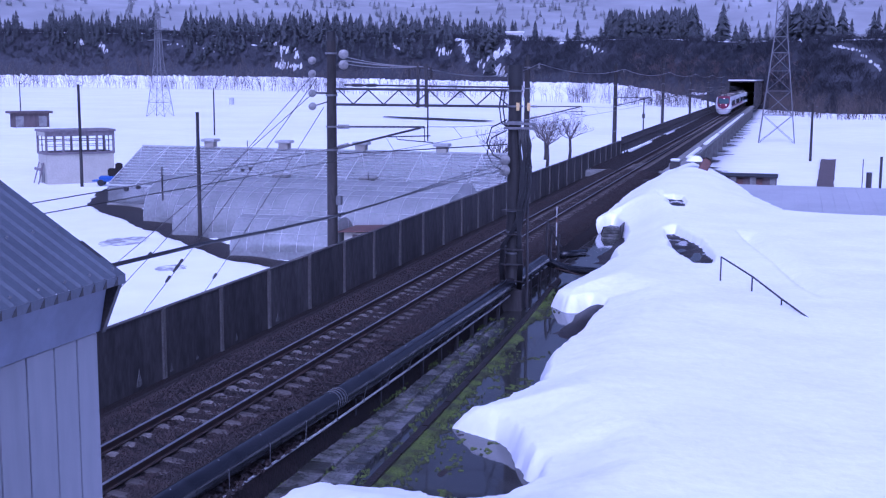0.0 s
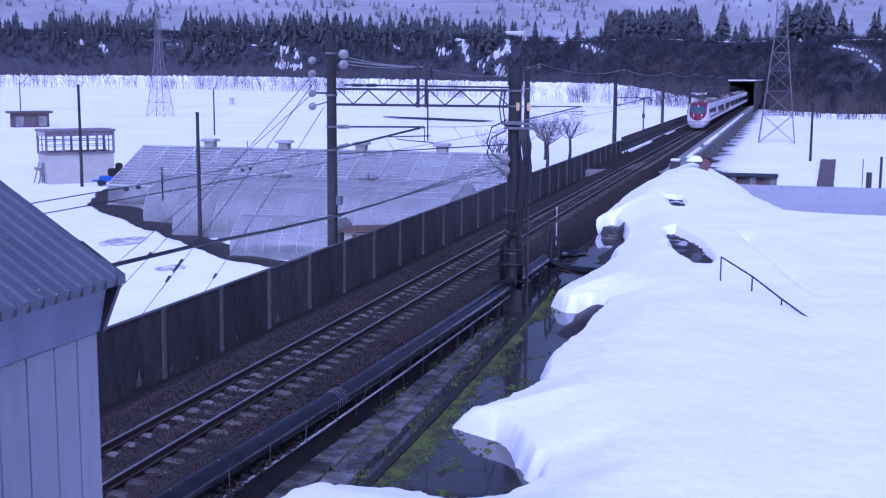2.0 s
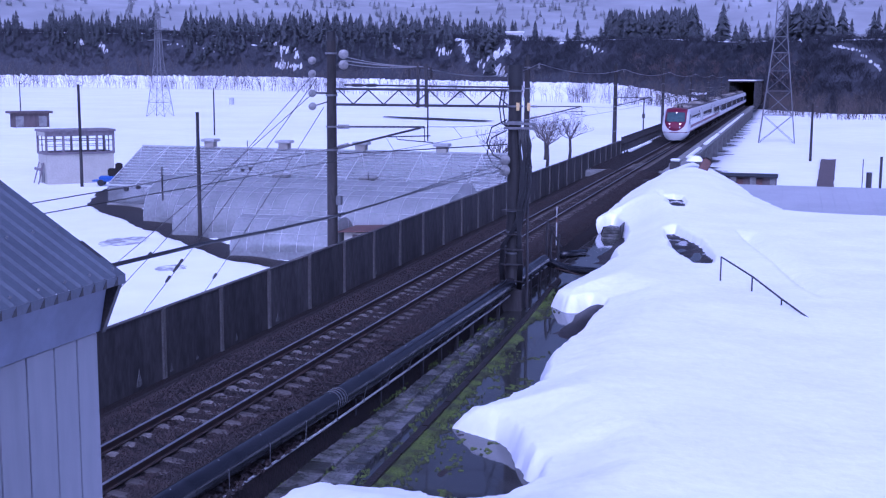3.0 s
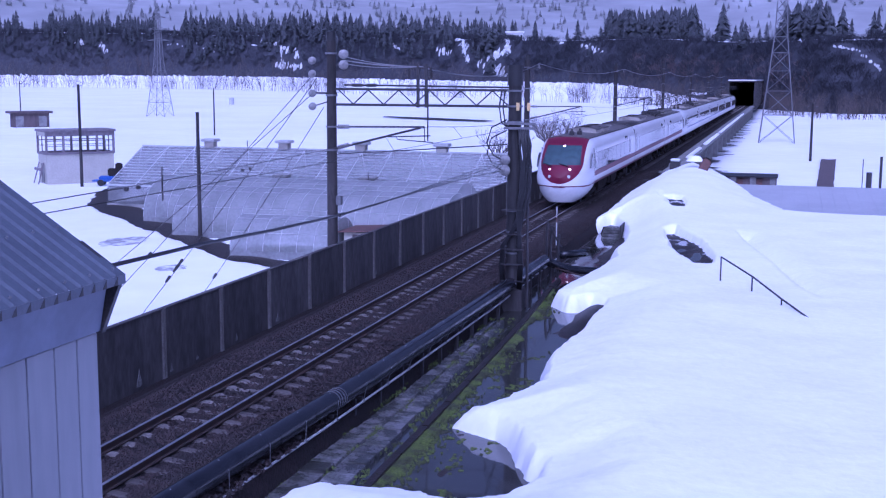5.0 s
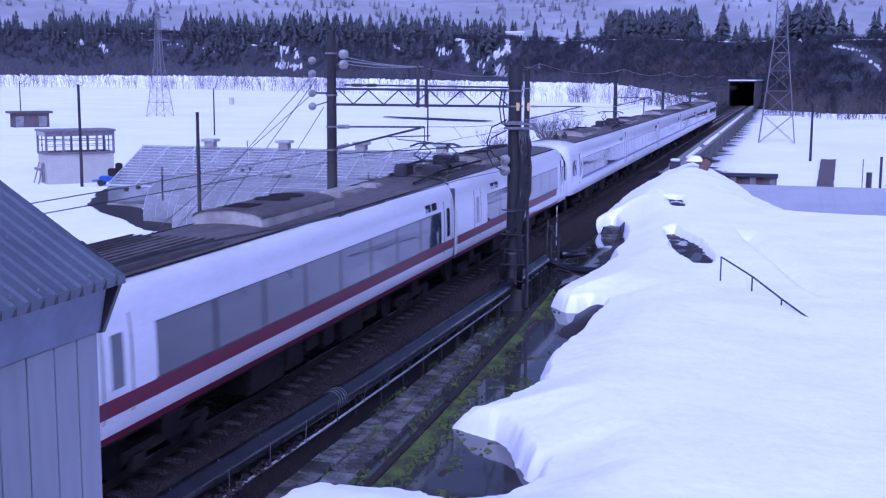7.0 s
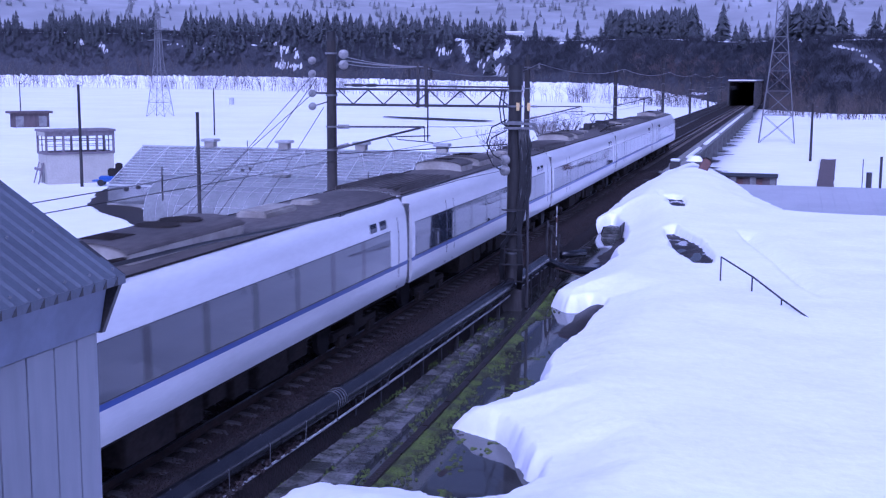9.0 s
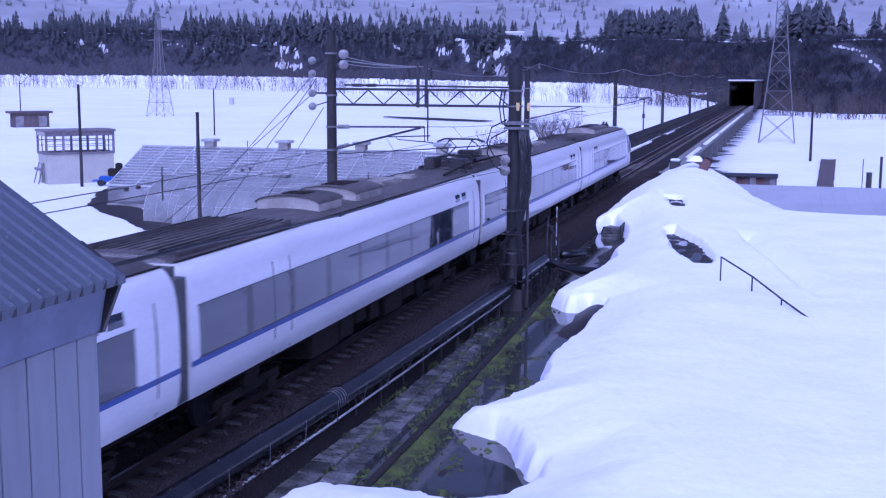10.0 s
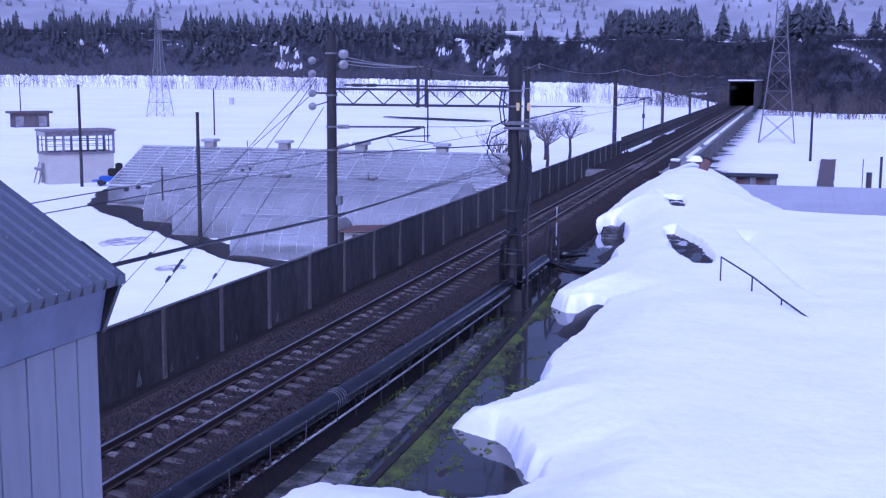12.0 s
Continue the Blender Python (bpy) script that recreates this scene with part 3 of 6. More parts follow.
def build_nose(car, sgn, y_join, red):
    """The rounded cab: its skin, windshield and lights. sgn: which way it points along y."""
    sec = ring(300)
    ds = NOSE_LEN * (1 - np.cos(np.linspace(0, math.pi / 2, 190)))
    P = np.zeros((len(ds), len(sec), 3))
    for i, d in enumerate(ds):
        w, top = nose_shape(d, not red)
        low = 1.07
        k = (sec[:, 1] - 1.07) / (3.59 - 1.07)
        hw = 1.452 * w
        m = 1 - 0.35 * (1 - min(d / NOSE_LEN, 1)) * k ** 2
        P[i, :, 0] = sec[:, 0] / 1.452 * hw * m
        P[i, :, 2] = low + k * (top - low)
        P[i, :, 1] = sgn * (NOSE_LEN - d)
    P[:, :, 1] += y_join
    c = 0.25 * (P[:-1, :-1] + P[1:, :-1] + P[:-1, 1:] + P[1:, 1:])
    dd = NOSE_LEN - np.abs(c[:, :, 1] - y_join)
    zz, xx = c[:, :, 2], np.abs(c[:, :, 0])
    glass = (zz > 2.2) & (zz < 3.16) & (dd < 2.6) & (xx < 1.02 - 0.12 * (zz - 2.2))
    if not red:
        glass = (zz > 2.1) & (zz < 3.1) & (dd < 0.55) & (xx < 1.15)
    crimson = (((xx / 1.12) ** 2 + (np.clip(2.35 - zz, 0, 9) / 1.1) ** 2) < 1) & (dd < 2.95) & ~glass if red else np.zeros(glass.shape, bool)
    line = (zz < 1.14) & red
    grid_mesh("cab_shell", P, BODY, car, keep=~(glass | crimson | line))
    if red:
        grid_mesh("sill_line", P, RED, car, keep=line)
    grid_mesh("windshield", P, WINDSHIELD if red else WINDOW, car, "dark tinted windshield", keep=glass)
    if red:
        grid_mesh("front_panel", P, RED, car, "crimson front panel", keep=crimson)
    # skirt below the cab
    bm = bmesh.new()
    rows = []
    for k, (z, s) in enumerate(((1.09, 1.0), (0.88, 0.955), (0.66, 0.86), (0.44, 0.72), (0.27, 0.52))):
        r = []
        for a in np.linspace(-math.pi / 2, math.pi / 2, 41):
            ca, sa = math.cos(a), math.sin(a)
            x = 1.4 * s * math.copysign(abs(sa) ** 0.62, sa)
            y = (NOSE_LEN - 0.02) * s ** 0.5 * abs(ca) ** 0.9
            y = 0.42 * k + (1 - 0.42 * k / NOSE_LEN) * min(y, NOSE_LEN - 0.05 - 0.04 * k * k)
            r.append(bm.verts.new((x, y_join + sgn * y, z)))
        rows.append(r)
    for A, B in zip(rows, rows[1:]):
        for i in range(40):
            bm.faces.new((A[i], A[i + 1], B[i + 1], B[i]))
    if red:
        part("skirt", bm, BODY, car, smooth=True)
    else:
        bm.free()
        part("coupler_cover", boxes((-0.35, 0.35, y_join + sgn * 2.0 - 0.5, y_join + sgn * 2.0 + 0.5, 0.55, 1.06), bev=0.08), UNDER, car)
    for lx, lz, lit in ((-0.52, 1.98, red), (0.52, 1.98, red), (-0.5, 1.62, False), (0.5, 1.62, False), (0.0, 3.12, red)):
        # set on the skin at that height and width
        best = min(((i, j) for i in range(0, P.shape[0], 1) for j in range(0, P.shape[1], 2)), key=lambda q: (P[q][0] - lx) ** 2 + (P[q][2] - lz) ** 2 + (0 if (NOSE_LEN - abs(P[q][1] - y_join)) < 2.6 else 9))
        at = Vector(P[best])
        bm = bmesh.new()
        bmesh.ops.create_uvsphere(bm, u_segments=16, v_segments=10, radius=0.055 if lit else 0.085)
        for v in bm.verts:
            v.co.y *= 0.6
            v.co += at
        part("headlight", bm, HEADLIGHT if lit else LENS, car, "lit round headlight" if lit else "", smooth=True)


def bogie(car, y):
    bm = boxes((-1.05, -0.93, y - 1.5, y + 1.5, 0.42, 0.62), (0.93, 1.05, y - 1.5, y + 1.5, 0.42, 0.62), (-1.0, 1.0, y - 0.25, y + 0.25, 0.4, 0.8),
               (0.98, 1.12, y - 1.25, y - 0.85, 0.25, 0.5), (0.98, 1.12, y + 0.85, y + 1.25, 0.25, 0.5), (0.98, 1.14, y - 0.3, y + 0.3, 0.6, 0.95))
    b = part("bogie", bm, UNDER, car)
    for dy in (-1.05, 1.05):
        for x in (-0.56, 0.56):
            w = bar((x - 0.065, y + dy, 0.43), (x + 0.065, y + dy, 0.43), r=0.43, n=24)
            part("wheel", w, DARK_STEEL, b)


def roof_unit(car, y, length):
    """An air-conditioning housing: pale ends and sides under a grimy arched lid."""
    arch = [(0.8 * math.cos(a), 3.72 + 0.17 * math.sin(a)) for a in np.linspace(0, math.pi, 13)]
    bm = bmesh.new()
    rows = [[bm.verts.new((x * s, y + yy, z)) for x, z in [(0.8, 3.46)] + arch + [(-0.8, 3.46)]] for yy, s in ((0.0, 0.97), (0.05, 1.0), (length - 0.05, 1.0), (length, 0.97))]
    for A, B in zip(rows, rows[1:]):
        for i in range(len(A) - 1):
            bm.faces.new((A[i], A[i + 1], B[i + 1], B[i]))
    bm.faces.new(rows[0])
    bm.faces.new(rows[-1][::-1])
    bmesh.ops.recalc_face_normals(bm, faces=bm.faces)
    u = part("air_conditioner", bm, CAR_BOX, car)
    lid = [(x * 1.015, z + 0.018) for x, z in arch] + [(x * 0.99, z - 0.01) for x, z in arch[::-1]]
    part("lid", extrude_profile(bmesh.new(), lid, y - 0.03, y + length + 0.03), CAR_ROOF, u, "grimy dark lid")
    part("grille", boxes(*[(-0.3, 0.3, y + 0.35 + 0.14 * k, y + 0.4 + 0.14 * k, 3.9, 3.922) for k in range(max(1, int((length - 0.7) / 0.14 if length < 3.5 else 6)))]), UNDER, u)
    if length > 3.5:
        for dy in (0.55, 0.75):
            fan = bmesh.new()
            bmesh.ops.create_cone(fan, cap_ends=True, segments=24, radius1=0.42, radius2=0.4, depth=0.03, matrix=Matrix.Translation((0, y + length * dy, 3.915)))
            part("fan_grille", fan, UNDER, u)
    part("side_panel", boxes((0.795, 0.815, y + 0.15, y + length / 2 - 0.04, 3.52, 3.7), (0.795, 0.815, y + length / 2 + 0.04, y + length - 0.15, 3.52, 3.7)), CAR_BOX, u)


def pantograph(car, y):
    bm = boxes((-0.8, 0.8, y - 1.0, y - 0.92, 3.78, 3.86), (-0.8, 0.8, y + 0.92, y + 1.0, 3.78, 3.86), (-0.8, -0.72, y - 1, y + 1, 3.78, 3.86), (0.72, 0.8, y - 1, y + 1, 3.78, 3.86))
    base = part("pantograph_base", bm, DARK_STEEL, car)
    for sx in (-0.55, 0.55):
        for sy in (-0.8, 0.8):
            part("insulator", bar((sx, y + sy, 3.55), (sx, y + sy, 3.8), r=0.09, n=10), CAR_BOX, base)
    bm = bmesh.new()
    for sx in (-0.45, 0.45):
        tube(bm, [(sx, y - 0.4, 3.85), (sx, y + 1.0, 4.14), (sx * 0.9, y - 0.1, 4.46)], 0.03)
        tube(bm, [(sx, y + 0.4, 3.85), (sx, y - 1.0, 4.14), (sx * 0.9, y + 0.1, 4.46)], 0.03)
    for yy in (-0.12, 0.12):
        tube(bm, [(-0.85, y + yy, 4.38), (-0.6, y + yy, 4.48), (0.6, y + yy, 4.48), (0.85, y + yy, 4.38)], 0.025)
    part("pantograph_arm", bm, DARK_STEEL, car)
    for g in ((-0.5, 0.3, y + 1.3, y + 1.9, 3.55, 4.0), (-0.6, -0.2, y - 2.6, y - 1.8, 3.55, 3.95), (0.2, 0.7, y - 2.2, y - 1.5, 3.55, 3.9), (-0.7, -0.3, y + 2.0, y + 2.2, 3.55, 3.85)):
        part("roof_gear", boxes(g, bev=0.04), DARK_STEEL, car)
    part("roof_cable", bar((0.8, y - 5, 3.6), (0.7, y - 2, 3.72), (0.7, y + 3, 3.72), (0.8, y + 6, 3.6), r=0.035), UNDER, car)


def build_car(red, cab, panto=False):
    """One car, from its west-south end at y = 0. cab: -1 at the south end, 1 at the north end, 0 none."""
    length = CAB if cab else PITCH
    units = ((7.3, 2.0), (9.9, 2.4)) if cab < 0 else ((8.2, 2.7), (10.95, 2.3)) if cab and not red else ((6.0, 3.6), (9.7, 3.2)) if cab else ((7.8, 4.1),) if red else ((7.2, 4.4),) if panto else ((7.7, 1.5), (10.2, 2.0))
    car = tagged(new("train_car"), ("white express train car with a crimson stripe" if red else "white express train car with a thin blue stripe") + (" and rounded cab" if cab else ""), "train car", "cars of the express train")
    a, b = 0.22, length - 0.22
    if cab < 0:
        a = NOSE_LEN
    if cab > 0:
        b = length - NOSE_LEN
    sec = ring(56)
    P = np.array([[(x, y, z) for x, z in sec] for y in np.linspace(a, b, 8)])
    ends = bmesh.new()
    grid_mesh("body", P, BODY, car)
    for y in (a, b):
        ends.faces.new([ends.verts.new((x, y, z)) for x, z in sec])
    part("end_wall", ends, BODY, car)
    # the grimy roof between the white shoulders
    roof = [(-1.1, 3.476), (-0.75, 3.556), (-0.35, 3.594), (0, 3.6), (0.35, 3.594), (0.75, 3.556), (1.1, 3.476), (1.1, 3.45), (-1.1, 3.45)]
    part("roof", extrude_profile(bmesh.new(), roof, a + (0.0 if cab >= 0 else -0.3), b + (0.0 if cab <= 0 else 0.3)), CAR_ROOF, car, "grimy grey roof")
    if cab >= 0:
        part("roof_ribs", boxes(*[(-0.95 + 0.19 * k, -0.91 + 0.19 * k, a + 0.4, a + 5.4, 3.5, 3.622) for k in range(11)]), CAR_ROOF, car)
    for y, ln in units:
        roof_unit(car, y, ln)
    part("vent_box", boxes((-0.35, 0.35, 13.6, 15.4, 3.5, 3.74), bev=0.05), CAR_BOX, car)
    part("hatch", boxes((-0.3, 0.3, 16.4, 17.0, 3.5, 3.7), bev=0.05), CAR_BOX, car)
    for sx in (-1, 1):
        part("gutter", bar((sx * 1.12, a, 3.475), (sx * 1.12, b, 3.475), r=0.02, n=6), UNDER, car)
    if panto:
        pantograph(car, 2.7)
    # window band
    if red:
        w0, w1 = {-1: (3.6, 16.83), 0: (2.24, 18.9), 1: (4.1, length - 3.4)}[cab]
        doors = {-1: (17.7,), 0: (1.05, length - 0.85), 1: (2.75,)}[cab]
        small = {-1: (15.3, 15.95), 0: (17.4, 18.0), 1: (4.6, 5.2)}[cab]
    else:
        w0, w1 = (3.6 if cab < 0 else 3.75 if cab > 0 else 0.5), (length - 3.3 if cab > 0 else length - 1.63)
        doors = (4.1, length - 0.55) if not cab else (length - 0.55,) if cab < 0 else (2.9,)
        small = (length - 3.12, length - 2.39) if cab <= 0 else (4.1, 4.75)
    n = max(6, round((w1 - w0) / 2.0))
    step = (w1 - w0) / n
    for k in range(n):
        strip("window", w0 + k * step, w0 + (k + 1) * step - 0.012, 1.80, 2.70, WINDOW, car, out=0.005, depth=0.02)
        if k:
            strip("pillar", w0 + k * step - 0.13, w0 + k * step + 0.13, 1.81, 2.69, PILLAR, car, out=0.0065, depth=0.004)
    strip("window_frame", w0 - 0.04, w1 + 0.04, 1.775, 1.798, GASKET, car, out=0.008, nz=2)
    strip("window_frame", w0 - 0.04, w1 + 0.04, 2.702, 2.72, GASKET, car, out=0.008, nz=2)
    for y in doors:
        if red:
            strip("door", y - 0.4, y + 0.4, 1.12, 2.98, BODY, car, out=0.004, depth=0.03)
            strip("door_window", y - 0.17, y + 0.17, 1.9, 2.75, WINDOW, car, out=0.009)
        strip("door_seam", y - 0.44, y - 0.405, 1.12, 3.0, GASKET, car, out=0.009, depth=0.03)
        strip("door_seam", y + 0.405, y + 0.44, 1.12, 3.0, GASKET, car, out=0.007, depth=0.03)
    for y in small:
        strip("small_window", y, y + 0.5, 2.82, 3.04, WINDOW, car, out=0.004, nz=3)
    # stripes
    s0, s1 = a + (0.2 if cab < 0 else 0), b - (0.6 if cab > 0 else 0)
    if red:
        strip("stripe", s0 + (-0.4 if cab < 0 else 0), s1, 1.50, 1.77, RED, car, out=0.004)
        strip("sill_band", a, b, 1.07, 1.2, RED, car, out=0.004, nz=3)
    else:
        strip("stripe", s0, s1, 1.67, 1.77, BLUE, car, out=0.004, nz=3)
    # gear below the floor
    for y in (3.2 if cab >= 0 else 4.4, length - (3.2 if cab <= 0 else 4.4)):
        bogie(car, y)
    part("underframe", boxes((-1.25, 1.25, 0.8 + (2.5 if cab < 0 else 0), length - 0.8 - (2.5 if cab > 0 else 0), 0.95, 1.08), (-1.1, 1.1, 6.4, 8.1, 0.35, 0.95), (-1.12, 1.12, 8.2, 9.1, 0.42, 0.95), (-1.05, 1.05, 9.4, 10.2, 0.55, 0.95), (-1.08, 1.08, 10.4, 11.1, 0.45, 0.95), (-1.1, 1.1, 11.5, 13.0, 0.38, 0.95), (-1.06, 1.06, 13.1, 14.2, 0.5, 0.95), bev=0.03), UNDER, car)
    for e, on in ((0, cab >= 0), (1, cab <= 0)):
        if on:
            part("gangway", boxes((-0.62, 0.62, -0.02 if e == 0 else length - 0.22, 0.22 if e == 0 else length + 0.02, 1.1, 3.2), (-1.36, 1.36, 0.03 if e == 0 else length - 0.2, 0.2 if e == 0 else length - 0.03, 1.1, 3.25), (-1.15, 1.15, 0.03 if e == 0 else length - 0.2, 0.2 if e == 0 else length - 0.03, 3.2, 3.42)), GASKET, car)
    if cab:
        build_nose(car, cab, NOSE_LEN if cab < 0 else length - NOSE_LEN, red and cab < 0)
        y = 2.95 if cab < 0 else length - 2.2
        strip("cab_door", y - 0.3, y + 0.3, 1.2, 2.95, BODY, car, out=0.003)
        for q in (y - 0.33, y + 0.3):
            strip("door_seam", q, q + 0.03, 1.2, 2.97, GASKET, car, out=0.006)
        strip("door_window", y - 0.15, y + 0.15, 1.9, 2.7, WINDOW, car, out=0.008)
        tip = 0.0 if cab < 0 else length
        for sgn in (-1, 1):
            bm = bmesh.new()
            ps = [(1.42, 2.0), (2.35, 2.0), (2.35, 2.72), (2.05, 2.72), (1.75, 2.5)] if red and cab < 0 else [(1.0, 1.98), (1.6, 1.98), (1.6, 2.72), (1.3, 2.7), (1.0, 2.45)]
            va = [bm.verts.new((sgn * (1.44 - 0.05 * (z - 1.9) ** 2 - (0.03 if dd < 1.5 else 0)), tip - cab * dd, z)) for dd, z in ps]
            f = bm.faces.new(va)
            r = bmesh.ops.extrude_face_region(bm, geom=[f])
            for v in [g for g in r["geom"] if isinstance(g, bmesh.types.BMVert)]:
                v.co.x += sgn * 0.035
            bmesh.ops.recalc_face_normals(bm, faces=bm.faces)
            part("side_window", bm, WINDOW, car, "dark cab side window")
        for k, dd in enumerate((3.7, 4.5)):
            yy = tip - cab * dd
            part("horn", boxes((-0.12 + 0.3 * k, 0.14 + 0.3 * k, yy - 0.12, yy + 0.12, 3.55, 3.82), (-0.05 + 0.3 * k, 0.07 + 0.3 * k, yy - 0.05, yy + 0.05, 3.8, 3.95), bev=0.03), DARK_STEEL, car)
        if red and cab < 0:
            for x in (-0.45, 0.4):
                part("wiper", bar((x, 0.4, 2.14), (x - 0.25, 0.42, 2.22), (x - 0.5, 0.5, 2.28), r=0.028, n=5), RUBBER, car)
    return car, length


CARS = []


def build_train():
    y = 0.0
    made = {}
    plan = [(True, -1, False), (True, 0, False), (True, 1, True), (False, -1, False), (False, 0, True), (False, 0, False), (False, 0, False), (False, 0, True), (False, 1, False)]
    for red, cab, panto in plan:
        key = (red, cab, panto)
        if key in made:
            car, length = copy_thing(made[key][0], Matrix()), made[key][1]
        else:
            car, length = made[key] = build_car(red, cab, panto)
        CARS.append((car, y))
        y += length


build_train()
SPEED, NOSE_AT = 33.096, 10.64


def motions():
    """The train runs south at a steady speed."""
    for car, y in CARS:
        walk(car, [(t, pose(0, y + NOSE_AT - SPEED * (t - 6.5), 0)) for t in (0.0, 4.0, 8.0, 12.0)])


# ---- hut beside the camera ----
def build_hut():
    hut = thing("hut", 4.8, 8.0, -1.1, "small hut with pale vertical siding and a grey-blue ribbed metal roof", "hut")
    xw, ridge, y0 = 1.18, 7.08, -5.6
    part("wall", boxes((-xw + 0.02, xw - 0.02, y0 + 0.1, -0.02, -0.1, 6.0)), HUT_WALL, hut)
    edges = [-0.0, -0.284, -0.576, -0.913, -1.24, -1.56, -1.88, -2.2, -2.52, -2.84, -3.16, -3.5]
    for a, b in zip(edges, edges[1:]):
        bm = boxes((xw - 0.02, xw, b + 0.006, a - 0.006, 0.0, 5.75), bev=0.004)
        part("siding_board", bm, HUT_WALL, hut)
    for s in (-1, 1):
        # fascia below the eave, its foot set back
        bm = extrude_profile(bmesh.new(), [(s * 1.2, 5.76), (s * 1.225, 5.77), (s * 1.30, 6.15), (s * 1.28, 6.16)], y0, -0.03)
        part("fascia", bm, HUT_TRIM, hut)
    bm = bmesh.new()
    va = [bm.verts.new(c) for c in ((1.0, 0.02, 5.75), (1.24, 0.02, 5.755), (1.375, 0.12, 6.2), (1.0, 0.12, 6.45))]
    bm.faces.new(va)
    r = bmesh.ops.extrude_face_region(bm, geom=bm.faces[:])
    for v in [g for g in r["geom"] if isinstance(g, bmesh.types.BMVert)]:
        v.co.y -= 0.05
    bmesh.ops.recalc_face_normals(bm, faces=bm.faces)
    part("bargeboard", bm, DARK_STEEL, hut)
    # ribbed sheet, ribs down the slope
    slope = math.atan2(0.65, 1.0)
    run = 1.42 / math.cos(slope)
    for s in (1, -1):
        bm = bmesh.new()
        prof, y = [], 0.1
        while y > y0 - 0.2:
            prof += [(y, 0.0), (y - 0.1, 0.0), (y - 0.12, 0.017), (y - 0.13, 0.017)]
            y -= 0.158
        rows = []
        for t in (0.0, run):
            for h in (0.0, -0.006):
                rows.append([bm.verts.new((s * (1.38 - t * math.cos(slope)) + s * (z + h) * math.sin(slope) * 0.4, yy, 6.2 + t * math.sin(slope) + (z + h) * math.cos(slope))) for yy, z in prof])
        for A, B in ((rows[0], rows[2]), (rows[1], rows[3]), (rows[0], rows[1])):
            for i in range(len(prof) - 1):
                bm.faces.new((A[i], A[i + 1], B[i + 1], B[i]))
        bmesh.ops.recalc_face_normals(bm, faces=bm.faces)
        sheet = part("roof_sheet", bm, GREEN_ROOF, hut)
        if s == 1:
            # pans end in a bent drip edge; black wedges beside ribs paint shaded openings
            part("drip_edge", boxes((1.376, 1.385, y0, 0.1, 6.135, 6.203)), GREEN_ROOF, sheet)
            y = 0.1
            while y > y0:
                bm = bmesh.new()
                va = [bm.verts.new((1.386, yy, z)) for yy, z in ((y - 0.115, 6.2), (y - 0.115, 6.135), (y - 0.17, 6.135))]
                f = bm.faces.new(va)
                r = bmesh.ops.extrude_face_region(bm, geom=[f])
                for v in [g for g in r["geom"] if isinstance(g, bmesh.types.BMVert)]:
                    v.co.x += 0.003
                bmesh.ops.recalc_face_normals(bm, faces=bm.faces)
                part("notch_shade", bm, RUBBER, sheet)
                y -= 0.158
            y = 0.1 - 0.13
            k = 0
            while y > y0:
                for t in (0.06, 0.62, 1.2):
                    if (k + int(t * 10)) % 2 == 0:
                        x, z = 1.38 - t * math.cos(slope) + 0.02, 6.2 + t * math.sin(slope) + 0.026
                        part("screw", bar((x, y, z), (x + 0.008, y, z + 0.015), r=0.009, n=6), GREY_STEEL, sheet)
                y -= 0.158
                k += 1
    part("ridge_cap", extrude_profile(bmesh.new(), [(-0.14, ridge - 0.02), (0, ridge + 0.09), (0.14, ridge - 0.02), (0, ridge + 0.06)], y0, 0.1), GREEN_ROOF, hut)


build_hut()


# ---- pipe run, slabs and pool edge ----
PIPE_LINE = [(1.5, 6, -0.1), (1.9, 16.7, -0.1), (2.06, 20.1, -0.1), (2.27, 24.3, -0.1), (2.42, 30.0, -0.1), (2.56, 36.14, -0.1), (2.66, 43.39, -0.1)]


def along(line, y):
    return Vector([float(np.interp(y, [p[1] for p in line], [p[k] for p in line])) for k in range(3)])


